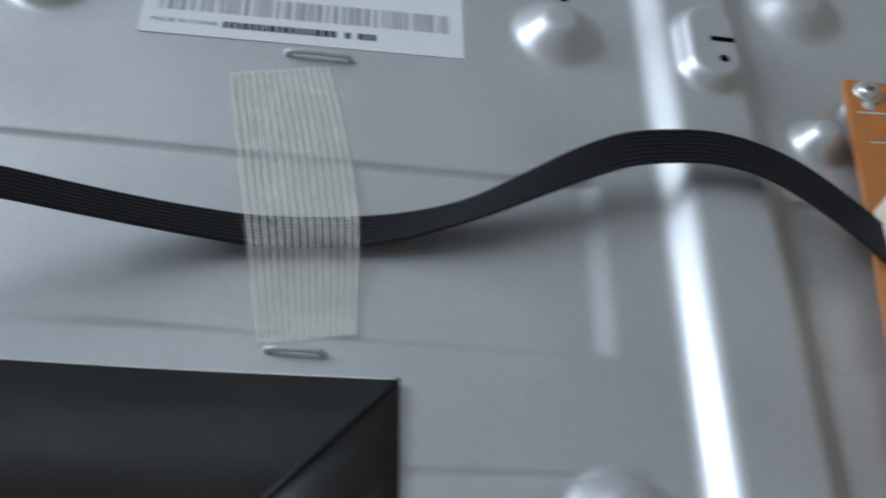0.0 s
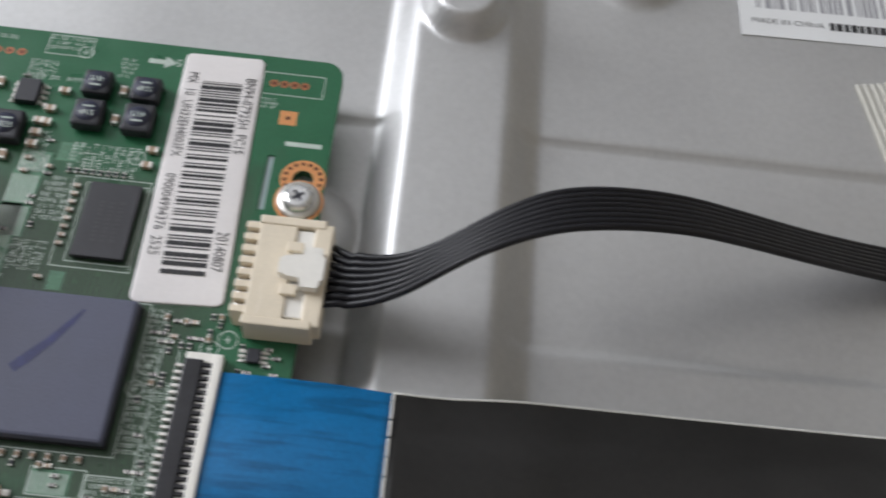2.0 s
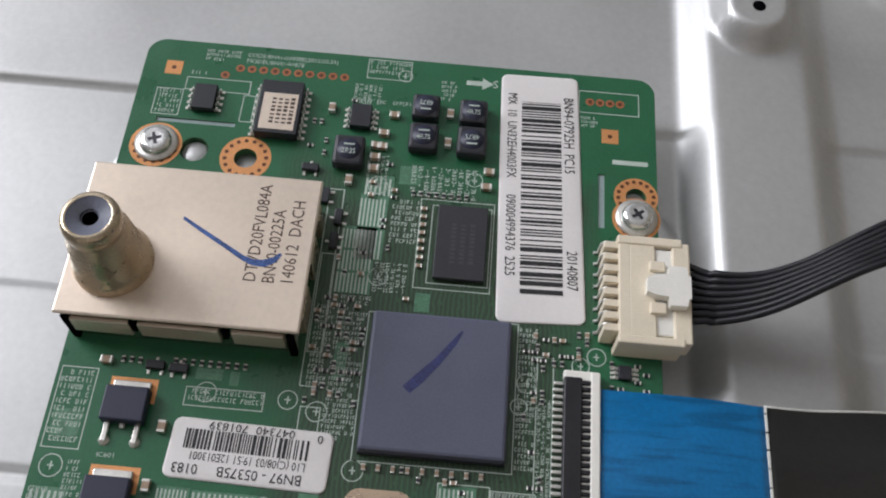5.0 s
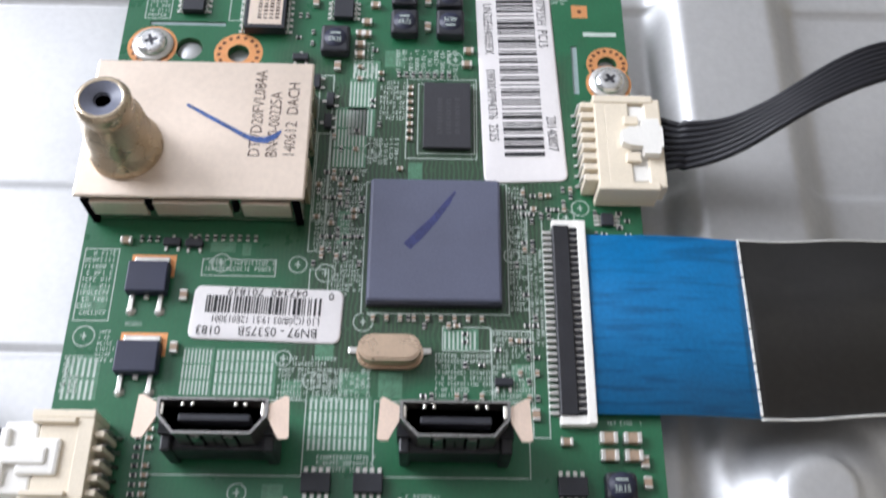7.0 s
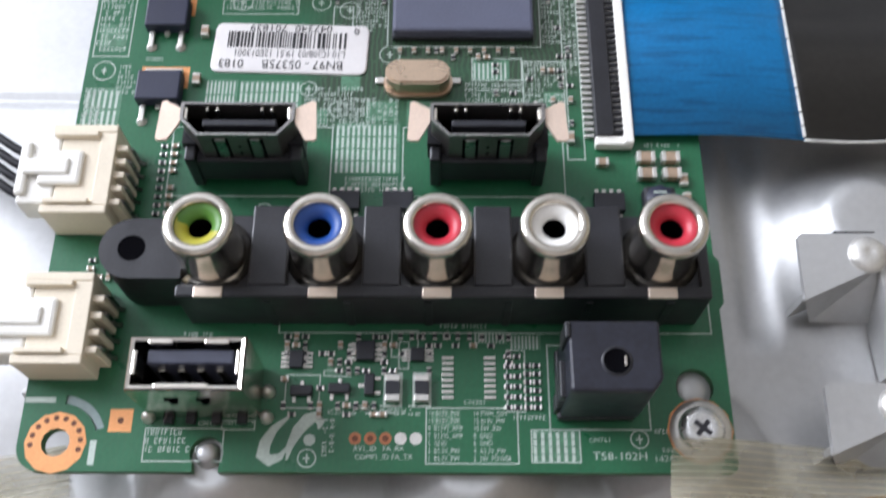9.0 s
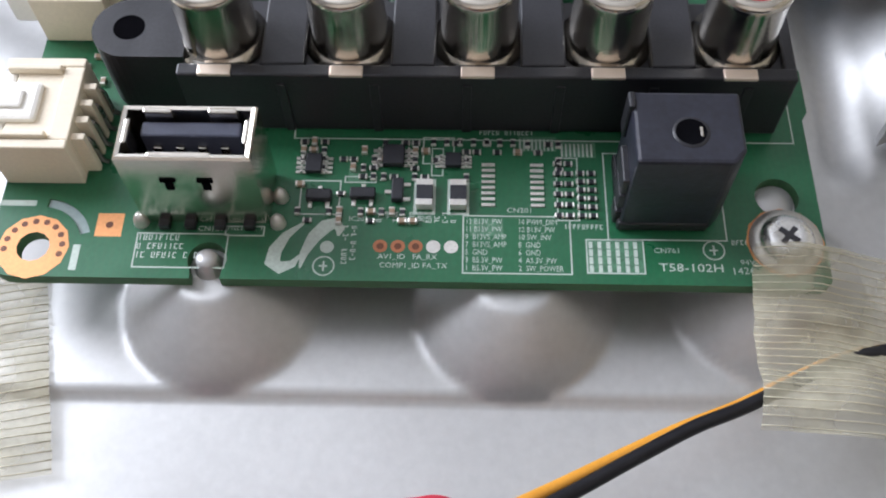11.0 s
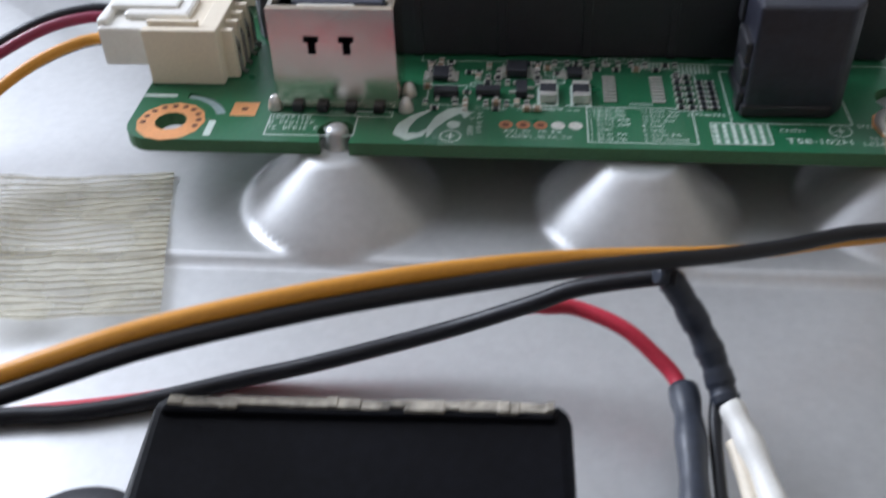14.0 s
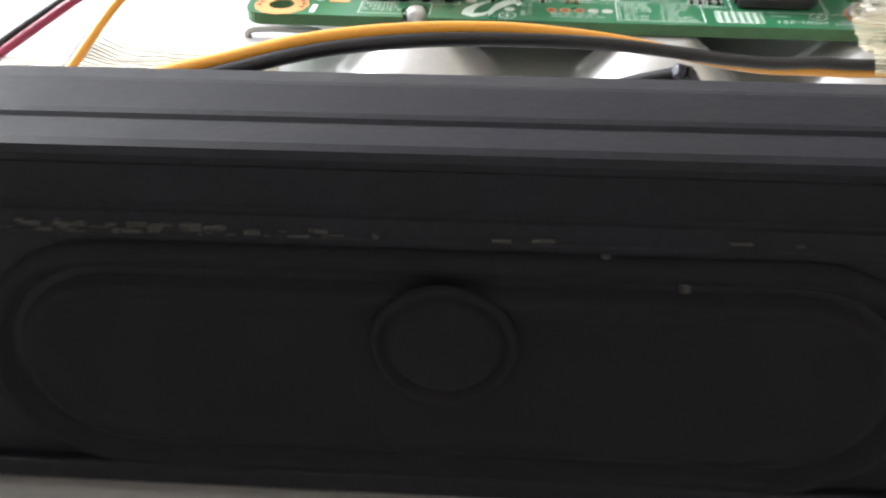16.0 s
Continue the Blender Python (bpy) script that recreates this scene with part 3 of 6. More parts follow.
for x0, x1, y0, y1 in ((34.2, 42, 128.2, 132.5), (46.0, 58.2, 88.2, 104.6), (48, 57.8, 89.2, 103.6), (39.8, 63.0, 60.0, 83.6), (-4.2, 1.3, 58.1, 70.5),
                       (46.2, 57.9, -2.6, 4.6), (59.4, 65.6, -2.4, 1.8), (11.0, 21.0, -2.4, 1.9), (61.8, 74.6, 1.7, 13.0), (41.6, 45.2, 11.2, 14.9),
                       (56.5, 59.0, 4.0, 12.3), (71.6, 82.2, 124.8, 129.6), (-1.5, 3.2, 116.8, 122.4), (13.6, 15.8, 116.6, 122.2), (3.2, 14.5, 122.4, 125.2),
                       (66.0, 68.6, 40.6, 78.5), (9.5, 32.5, 34.6, 46.0), (42.5, 65.5, 34.6, 46.0), (28.2, 32.7, 4.4, 8.9), (20.5, 24.8, 1.6, 2.9), (14.5, 26.2, 66.0, 69.0), (31.5, 34.6, 58, 67.5),
                       (26.8, 83.6, 14.5, 30.0), (40.8, 43.2, 4.6, 9.2), (40.95, 43.05, 4.75, 9.05), (44.5, 46.9, 4.6, 9.2), (44.65, 46.75, 4.75, 9.05), (42.6, 44.0, 9.6, 13.4), (33.0, 36.6, 8.6, 9.5), (60.0, 66.5, 44.8, 57.5), (52.5, 60, 54.0, 58.0), (31.2, 33.6, 76, 93), (30.9, 33.4, 70.5, 105.0)):
    frame_line(x0, x1, y0, y1)
quad(silk, -4.7, -0.8, 5.1, 5.8, ZS)
quad(silk, 4.35, 5.15, -2.8, 0.3, ZS)
quad(silk, 77.5, 83.5, 114.6, 115.5, ZS)
for a in (((51.8, 129.6), (54.6, 129.6), (54.6, 130.4), (56.6, 129.1), (54.6, 127.8), (54.6, 128.6), (51.8, 128.6)),):
    silk.faces.new([silk.verts.new((x * K, y * K, ZS * K)) for x, y in a])
for x, y, r in ((41.0, 129.3, 1.3), (54.5, 109.0, 1.4), (38.6, 106.4, 1.7), (40.5, 89.6, 1.6), (75.0, 79.2, 1.5), (72.6, 77.5, 1.4), (-2.0, 55.6, 1.7), (17.5, 68.3, 1.6), (29.6, 68.2, 1.5),
                (34.0, 66.8, 1.6), (40.3, 58.6, 1.6), (64.6, 74.0, 1.6), (63.5, 70.3, 1.3), (23.5, 32.2, 1.4), (31.5, -1.9, 1.2), (28.5, 52.5, 1.3), (33.0, 49, 1.4), (73.0, 0.6, 1.2)):
    circle_mark(x, y, r)
legend(5.6, 12.0, 128.9, 131.6, 0.6)
legend(-0.9, 3.0, 117.2, 122.2, 0.7)
legend(3.8, 9.0, 124.9, 126.6, 0.7)
legend(33.8, 43.5, 122.7, 123.6, 0.7)
legend(34.6, 41.6, 128.6, 132.2, 0.7)
legend(47.5, 50.2, 124.2, 129.0, 0.6)
hatch(36.6, 41.2, 104.4, 108.2, 6)
hatch(36.2, 40.6, 92.6, 104.4, 7, 2)
hatch(34.0, 39.4, 86.4, 98.2, 9, 3)
legend(41.5, 46.0, 95.4, 104.0, 0.7)
legend(39.8, 45.6, 87.0, 92.5, 0.6, True)
legend(44.0, 55.0, 105.0, 111.2, 0.75, True)
legend(-3.9, 1.0, 58.6, 70.0, 0.75)
legend(-4.2, -1.5, 46.4, 52.5, 0.7)
hatch(-3.9, 1.2, 45.6, 52.5, 6, 2)
legend(0.2, 3.0, 51.5, 56.6, 0.6)
legend(15.0, 26.0, 66.4, 68.7, 0.7)
legend(31.8, 34.4, 70.0, 84.0, 0.6)
legend(35.0, 40.0, 62.5, 84.0, 0.55)
legend(35.2, 40.0, 84.0, 86.0, 0.6)
legend(63.2, 66.0, 60.0, 83.0, 0.6)
hatch(13.5, 18.0, 46.6, 54.0, 8, 3)
hatch(18.5, 27.5, 46.6, 53.8, 12, 4)
legend(28.0, 37.5, 45.5, 52.8, 0.6)
hatch(33.0, 42.0, 38.5, 46.5, 12, 4)
legend(33.0, 42.0, 46.6, 51.2, 0.55, True)
legend(51.5, 60.0, 46.4, 53.6, 0.6)
hatch(52.8, 58.0, 54.3, 57.6, 8)
legend(60.3, 66.2, 45.2, 57.2, 0.6)
legend(66.3, 68.4, 55.0, 72.0, 0.5, True)
legend(34.5, 43.0, 35.0, 37.8, 0.6)
legend(47.5, 53.5, 31.2, 32.2, 0.7)
legend(76.0, 82.0, 42.2, 43.4, 0.6)
legend(14.5, 19.5, 11.6, 14.6, 0.6)
legend(11.2, 20.6, -2.2, 1.7, 0.72)
legend(20.7, 24.7, 1.75, 2.8, 0.45)
legend(33.3, 35.2, -1.6, 3.4, 0.6, True)
legend(36.8, 46.0, 3.6, 5.0, 0.6, True)
hatch(59.7, 65.4, -2.2, 1.6, 6, 4)
hatch(52.5, 56.6, 13.2, 15.0, 9)
hatch(57.2, 61.0, 12.4, 14.4, 8)
legend(48.0, 54.0, 15.2, 15.9, 0.6)
legend(57.2, 61.4, 2.2, 3.6, 0.6)
legend(74.5, 82.2, 1.2, 1.9, 0.6)
legend(72, 76, 121.0, 124.0, 0.55)
legend(70.6, 72.4, 112.0, 122.0, 0.5, True)
legend(3.4, 6.6, 25.4, 29.0, 0.5, True)
legend(32.5, 37.5, 122.6, 127.0, 0.55, True)
legend(36.5, 40.5, 108.0, 112.5, 0.5, True)
for x0, x1, y0, y1 in ((28.5, 31.5, 46.5, 49.0), (33.2, 36.0, 52.2, 56.0), (37.0, 41.6, 47.0, 50.4), (43.0, 46.6, 46.4, 50.5), (34.5, 39.5, 36.0, 37.6), (36.0, 39.0, 87.0, 91.5),
                       (35.4, 37.4, 72.0, 78.0), (15.5, 19.5, 70.2, 72.0), (20.6, 22.0, 69.6, 71.8), (46.6, 49.0, 84.2, 87.4), (42.0, 45.6, 107.0, 110.6), 
                       (33.4, 35.4, 8.6, 11.0), (47.0, 50.6, 2.0, 4.2), (63.0, 65.8, 47.0, 52.0), (-3.6, 0.6, 60.0, 64.0), (-3.9, 1.0, 46.0, 49.5), (27.0, 30.0, 30.6, 33.5), (11.5, 13.5, 28.6, 30.6)):
    quad(pours, x0, x1, y0, y1, 0.012)
tagged(part("copper_pour", pours, PALE, board), kind="stuff")
tagged(part("legend_print", silk, SILK, board, "white legend print"), kind="stuff")
text("lettering", "CODE:BN41-01878B(2012.05.25)", 0.85, 12.8, 130.6, ZS, 0, SILK, board, 0.95)
text("lettering", "MODEL:BN41-01878", 0.85, 12.8, 129.3, ZS, 0, SILK, board, 0.95)
text("lettering", "T58-102H", 0.95, 67.0, -2.0, ZS, 0, SILK, board, 1.2)
text("lettering", "94V-0", 0.62, 75.6, -1.1, ZS, 0, SILK, board, 1.1)
text("lettering", "1426", 0.8, 74.6, -2.3, ZS, 4, SILK, board, 1.1)
text("lettering", "COMP1_ID FA_TX", 0.62, 37.4, -2.0, ZS, 0, SILK, board, 1.0)
text("lettering", "AV1_ID   FA_RX", 0.62, 37.2, -0.95, ZS, 0, SILK, board, 1.0)
for r, (a, b) in enumerate((("13 B13V_PW", "14 PWM_DIM"), ("11 B13V_PW", "12 B13V_PW"), ("9  B13VS_AMP", "10 SW_INV"), ("7  B13VS_AMP", "8  GND"), ("5  GND", "6  GND"), ("3  B5.3V_PW", "4  A5.3V_PW"), ("1  B5.3V_PW", "2  SW_POWER"))):
    text("lettering", a, 0.66, 46.5, 3.5 - 0.95 * r, ZS, 0, SILK, board, 0.76)
    text("lettering", b, 0.66, 52.2, 3.5 - 0.95 * r, ZS, 0, SILK, board, 0.76)
text("lettering", "CN761", 0.6, 66.6, 0.2, ZS, 0, SILK, board, 1.1)
text("lettering", "D201", 0.55, 41.2, 3.7, ZS, 0, SILK, board, 1.0)
text("lettering", "IC201", 0.6, 33.8, 3.7, ZS, 0, SILK, board, 1.0)
text("lettering", "CN201", 0.6, 51.0, 5.0, ZS, 0, SILK, board, 1.1)
text("lettering", "CN1201", 0.6, 17.5, 2.2, ZS, 0, SILK, board, 1.1)
text("lettering", "IC601", 0.7, 3.9, 57.4, ZS, 0, SILK, board, 1.1)
text("lettering", "IC202", 0.7, 58.5, 47.2, ZS, 0, SILK, board, 1.1)
text("lettering", "S", 1.6, 56.4, 128.4, ZS, 0, SILK, board)
# round white emblem: two plain swept shapes and a dot
bm = bmesh.new()
stroke(bm, [(29.0, 3.4), (27.2, 1.8), (26.2, 0.0), (26.0, -1.5), (26.9, -2.2), (28.2, -1.7), (29.0, -0.5)], [0.3, 1.0, 1.5, 1.7, 1.5, 0.9, 0.2], ZS)
stroke(bm, [(29.0, -2.2), (29.3, -0.4), (30.2, 1.6), (31.4, 3.0), (32.5, 3.4), (33.0, 2.6), (32.8, 1.8)], [0.2, 0.9, 1.5, 1.7, 1.5, 1.0, 0.3], ZS + 0.004)
disc(bm, 31.7, 0.4, 0.75, ZS + 0.008, 18)
part("emblem", bm, SILK, board)


# ---- small surface-mount parts: shared meshes, many copies ----
def chip_mesh(L, W, H, body, name):
    bm = bmesh.new()
    box(bm, -L * 0.28, L * 0.28, -W / 2, W / 2, 0, H, 0.06, 0)
    box(bm, -L / 2, -L * 0.26, -W / 2 - 0.03, W / 2 + 0.03, 0, H + 0.03, 0.08, 1)
    box(bm, L * 0.26, L / 2, -W / 2 - 0.03, W / 2 + 0.03, 0, H + 0.03, 0.08, 1)
    return finish(bm, name, [body, SOLDER])


RES = chip_mesh(1.0, 0.55, 0.35, CHIP, "resistor")
CAP = chip_mesh(1.05, 0.6, 0.55, CAPTAN, "capacitor")
BIGCAP = chip_mesh(2.6, 1.55, 1.3, CAPTAN, "capacitor")
MIDCAP = chip_mesh(1.8, 1.1, 0.9, CAPTAN, "capacitor")
DIODE = chip_mesh(3.4, 1.8, 1.1, CHIP, "diode")


def sot_mesh():
    bm = bmesh.new()
    box(bm, -1.4, 1.4, -0.65, 0.65, 0.1, 1.0, 0.15, 0)
    for x, y in ((-0.95, -1.0), (0.95, -1.0), (0, 1.0)):
        box(bm, x - 0.22, x + 0.22, y - 0.42, y + 0.42, 0.0, 0.25, 0.05, 1)
    return finish(bm, "transistor", [CHIP, SOLDER])


SOT = sot_mesh()


def place(me, x, y, turn=0, parent=None):
    ob = new(me.name.split(".")[0], me)
    ob.parent = parent or board
    ob.matrix_parent_inverse = Matrix.Translation(-board.location)
    ob.matrix_basis = at(x, y, 0.01, turn)
    return ob


TAKEN = [(-5, 31, 73.5, 102), (40.4, 62.6, 60.5, 83.5), (48, 58, 89, 104), (57, 74.5, 83, 132), (13, 38, 54.5, 65), (68, 76, 41, 77), (74, 88, 79, 99), (11, 33, 34.8, 46), (44, 65.6, 34.8, 46), (15, 82, 15.5, 28.2),
         (4, 15, 17.5, 27.5), (-6, 7.5, 6.5, 21), (-6, 7.5, 27, 43), (10.5, 27, 2, 11), (62, 75, 1, 13), (38, 51, 51, 57), (2, 11, 47, 71), (4, 26, 112, 125), (30, 37, 107, 122), (42, 57, 111.5, 125), (-5, 5.5, -4, 6),
         (76, 85, 100, 114), (76, 85, -4, 10), (75.5, 80.6, 31, 35.5), (68, 74, 31, 36), (47.6, 56.2, 4.4, 12.2), (46, 58, -3, 4.4), (31, 46, 31.5, 35.5), (-5, 14, 108, 117), (12, 21, 105, 114)]


def clear(x, y, g=0.7):
    return not any(a - g < x < b + g and c - g < y < d + g for a, b, c, d in TAKEN)


def scatter(n, x0, x1, y0, y1, meshes, pitch=1.25):
    k = tries = 0
    while k < n and tries < n * 30:
        tries += 1
        x = x0 + round(rs.uniform(0, x1 - x0) / pitch) * pitch
        y = y0 + round(rs.uniform(0, y1 - y0) / pitch) * pitch
        if clear(x, y, 0.45):
            place(rs.choice(meshes), x, y, rs.choice((0, 90)))
            TAKEN.append((x - 0.45, x + 0.45, y - 0.4, y + 0.4))
            k += 1


# measured ones first
for x, y, t in ((38.6, 116.5, 90), (38.6, 113.8, 90), (40.0, 120.4, 0), (37.6, 111.6, 0), (37.6, 109.3, 0), (37.6, 113.9, 0)):
    place(MIDCAP, x, y, 0)
    TAKEN.append((x - 1.2, x + 1.2, y - 0.9, y + 0.9))
for x in (76.9, 80.4):
    for y in (38.0, 40.6):
        place(BIGCAP, x, y, 0)
        TAKEN.append((x - 1.5, x + 1.5, y - 1, y + 1))
for x, y, t in ((82.2, 34.2, 90), (82.0, 37.2, 90), (49.5, 121.6, 90), (49.5, 115.6, 90), (56.8, 110.5, 0), (56.5, 107.5, 0), (12.4, 62.4, 90), (12.0, 53.8, 90), (2.2, 71.8, 0), (70.8, 40.0, 0), (29.2, 120.8, 90), (33.8, 106.6, 90), (66.5, 44, 90)):
    place(MIDCAP, x, y, t)
    TAKEN.append((x - 1, x + 1, y - 1, y + 1))
for x, y, t in ((42.0, 6.9, 90), (45.7, 6.9, 90)):
    place(DIODE, x, y, t)
    TAKEN.append((x - 1.2, x + 1.2, y - 2, y + 2))
for x, y, t in ((30.4, 6.6, 0), (35.2, 6.9, 0), (39.0, 7.4, 90), (30.4, 103.2, 90), (27.2, 108.4, 0), (9.5, 71.6, 0), (13.0, 71.4, 0), (61.8, 49.0, 0), (33.0, 99.4, 90), (32.8, 95.0, 90)):
    place(SOT, x, y, t)
    TAKEN.append((x - 1.6, x + 1.6, y - 1.3, y + 1.3))
for i in range(9):
    place(RES, 8.6, 31.8 + 1.35 * i, 0)
    if i != 4:
        place(CAP, 10.2, 31.8 + 1.35 * i, 0)
for i in range(8):
    place(RES, 44.6 + 1.25 * i, 105.3, 90)
    place(CAP, 46.7, 92.0 + 1.5 * i, 0)
for i in range(9):
    place(RES, 12.2 + 1.3 * i, 72.6, 90)
    place(CAP, 41.8 + 2.1 * i, 59.2, 90)
for i in range(7):
    place(RES, 47.2 + 1.35 * i, 30.2, 0 if i % 2 else 90)
    place(RES, 42.8 + 1.5 * i, 14.1, 90)
for r in range(2):
    for i in range(6):
        place(RES, 56.7 + 1.2 * r, 4.6 + 1.35 * i, 0)
        place(RES, 59.2 + 1.2 * r, 4.6 + 1.1 * i, 0)
scatter(62, 27, 57, 3.6, 14.6, [RES, RES, CAP], 1.15)
scatter(26, 63, 67.5, 44, 82, [RES, CAP, RES], 1.3)
scatter(40, 32, 39.5, 66, 86, [RES, RES, CAP], 1.2)
scatter(14, 46, 67, 45.5, 59, [RES, CAP])
scatter(10, 28, 47, 28.6, 31.5, [RES, CAP])
scatter(10, 76, 83, 73, 79, [RES, CAP, RES], 1.3)
scatter(16, 24, 42, 103, 123, [RES, CAP])
scatter(8, 1, 12, 21, 31, [RES, CAP])
scatter(14, 66, 75, 77.5, 83, [RES, CAP])
scatter(8, 34, 46, 86, 104, [CAP, RES])
scatter(6, 2.0, 14, 71, 73, [RES])


def soic(name, x0, x1, y0, y1, h, pins, side="x", plate_on=False):
    """A gull-winged chip: body and each leg."""
    bm = box(bmesh.new(), x0, x1, y0, y1, 0.2, h, 0.12)
    ic = part(name, bm, CHIP, board)
    for i in range(pins):
        for s in (0, 1):
            b = bmesh.new()
            if side == "x":
                y = y0 + (y1 - y0) * (i + 0.5) / pins
                a, e = (x0 - 1.15, x0 + 0.1) if s == 0 else (x1 - 0.1, x1 + 1.15)
                w = min(0.27, (y1 - y0) / pins * 0.3)
                box(b, a, e, y - w, y + w, 0.02, 0.2, 0.03)
                m = (a + 0.55, a + 0.8) if s == 0 else (e - 0.8, e - 0.55)
                box(b, *m, y - w, y + w, 0.1, h * 0.55, 0.03)
            else:
                x = x0 + (x1 - x0) * (i + 0.5) / pins
                a, e = (y0 - 1.0, y0 + 0.1) if s == 0 else (y1 - 0.1, y1 + 1.0)
                w = min(0.27, (x1 - x0) / pins * 0.3)
                box(b, x - w, x + w, a, e, 0.02, 0.25, 0.03)
            part("leg", b, SOLDER, ic)
    return ic


soic("chip", 5.4, 9.2, 117.8, 122.9, 1.5, 4)
amp = soic("chip", 16.9, 24.1, 113.5, 124.4, 2.2, 8)
bm = box(bmesh.new(), 17.6, 23.5, 114.2, 121.6, 2.2, 2.3)
plate = part("metal_label", bm, TUNER, amp, "tan metal label")
bm = bmesh.new()
for r in range(4):
    rr = random.Random(30 + r)
    y = 115.4
    while y < 120.4:
        quad(bm, 19.2 + r * 1.05, 19.9 + r * 1.05, y, y + rr.uniform(0.3, 0.6), 2.33)
        y += 0.8
part("marking", bm, BROWNINK, amp)
soic("chip", 32.6, 36.1, 116.9, 121.5, 1.5, 4)
for x0, y0 in ((32.6, 32.2), (40.0, 32.2), (69.2, 32.0)):
    soic("chip", x0, x0 + 4.2, y0, y0 + 2.8, 1.4, 4, "y")
soic("chip", 28.6, 30.4, 9.6, 12.0, 0.9, 4)
soic("chip", 37.2, 39.6, 10.6, 13.2, 1.1, 4)
soic("chip", 44.2, 46.0, 10.6, 12.4, 0.8, 4)
soic("chip", 78.2, 80.2, 75.8, 78.0, 0.9, 3)
dram = part("memory_chip", box(bmesh.new(), 49.0, 57.1, 89.8, 103.1, 0.25, 1.2, 0.12), mat("memory_epoxy", (0.030, 0.030, 0.036), 0.5, 0, 0.15, 400), board)
bm = bmesh.new()
for r in range(3):
    rr = random.Random(60 + r)
    y = 92.5
    while y < 99.5:
        quad(bm, 51.4 + 1.5 * r, 52.2 + 1.5 * r, y, y + rr.uniform(0.25, 0.6), 1.23)
        y += 0.75
part("marking", bm, mat("laser_mark", (0.055, 0.055, 0.06), 0.7), dram)
for x0 in (49.0, 54.4):
    for i in range(8):
        part("contact", box(bmesh.new(), x0 - 0.75, x0 + 0.75, 5.7 + 0.75 * i, 6.1 + 0.75 * i, 0.01, 0.2, 0.05), SOLDER, board)


def inductor(x0, x1, y0, y1, mark, flip):
    bm = bmesh.new()
    cx, cy = (x0 + x1) / 2, (y0 + y1) / 2
    box(bm, x0, x1, y0, y1, 0.1, 2.4, 0.55)
    ob = part("inductor", bm, CHIP, board)
    part("top_plate", lathe(bmesh.new(), cx, cy, [(2.0, 2.3), (1.95, 2.5), (0, 2.52)], 28), NAVY, ob)
    text("marking", mark, 1.0, cx, cy + (-0.9 if not flip else 0.9), 2.54, 180 if flip else 0, SILK, ob, 0.8, "CENTER")
    part("stripe", (lambda b: (quad(b, cx - 0.9, cx + 0.9, cy + (0.75 if not flip else -1.05), cy + (1.05 if not flip else -0.75), 2.54), b)[1])(bmesh.new()), SILK, ob)


inductor(42.9, 47.6, 119.4, 124.2, "4R7S", True)
inductor(42.9, 47.8, 112.9, 118.2, "4R7S", False)
inductor(51.0, 55.8, 119.1, 123.9, "4R7S", False)
inductor(51.0, 56.0, 112.7, 118.3, "4R7S", True)
inductor(30.7, 35.8, 108.6, 114.4, "2R2S", False)
inductor(75.8, 80.3, 31.3, 35.3, "3R1S", False)


def regulator(x0, x1, y0, y1):
    ob = part("voltage_regulator", box(bmesh.new(), x0, x1, y0, y1, 0.1, 2.3, 0.25), NAVY, board)
    part("tab", box(bmesh.new(), x0 + 0.5, x1 - 0.3, y1 - 0.1, y1 + 1.3, 0.1, 0.8, 0.2), SOLDER, ob)
    bm = bmesh.new()
    quad(bm, x0 - 0.2, x1 + 0.5, y1 - 1.8, y1 + 2.0, 0.034)
    part("copper_pad", bm, COPPER, ob)
    for dx, L in ((0.9, 2.8), (3.1, 0.7), (5.3, 2.8)):
        part("leg", box(bmesh.new(), x0 + dx - 0.38, x0 + dx + 0.38, y0 - L, y0 + 0.1, 0.12, 0.7, 0.12), SOLDER, ob)
        if L > 1:
            part("solder_joint", lathe(bmesh.new(), x0 + dx, y0 - L + 0.3, [(0.8, 0.03), (0.6, 0.35), (0.3, 0.6), (0, 0.66)], 14), SOLDER, ob)


regulator(3.6, 9.9, 62.3, 67.5)
regulator(3.8, 10.2, 49.3, 54.3)

# processor under its grey thermal pad
soc = part("processor", box(bmesh.new(), 40.6, 61.8, 61.0, 82.9, 0.1, 1.0, 0.1), CHIP, board)
part("thermal_pad", box(bmesh.new(), 40.7, 61.7, 61.1, 82.8, 0.5, 2.7, 0.5), PAD, soc, "grey-violet thermal pad")
part("pen_mark", stroke(bmesh.new(), [(46.8, 70.4), (48.6, 72.4), (51.0, 75.2), (53.2, 78.4), (54.4, 80.4)], [1.5, 1.6, 1.2, 0.9, 0.3], 2.73), NAVYMARK, soc)

# quartz crystal
prof = arc(42.0, 53.3, 2.1, 90, 270, 10) + arc(47.2, 53.3, 2.1, -90, 90, 10)
xt = part("crystal", prism(bmesh.new(), prof, 0.5, 3.3), QUARTZCAN, board)
part("rim", prism(bmesh.new(), arc(42.0, 53.3, 2.5, 90, 270, 10) + arc(47.2, 53.3, 2.5, -90, 90, 10), 0.1, 0.7), QUARTZCAN, xt)
part("top", prism(bmesh.new(), arc(42.0, 53.3, 1.75, 90, 270, 10) + arc(47.2, 53.3, 1.75, -90, 90, 10), 3.3, 3.55), QUARTZCAN, xt)
for x0, x1 in ((38.3, 40.0), (49.4, 50.9)):
    part("lead", box(bmesh.new(), x0, x1, 53.3, 54.3, 0.05, 0.5, 0.15), SOLDER, xt)

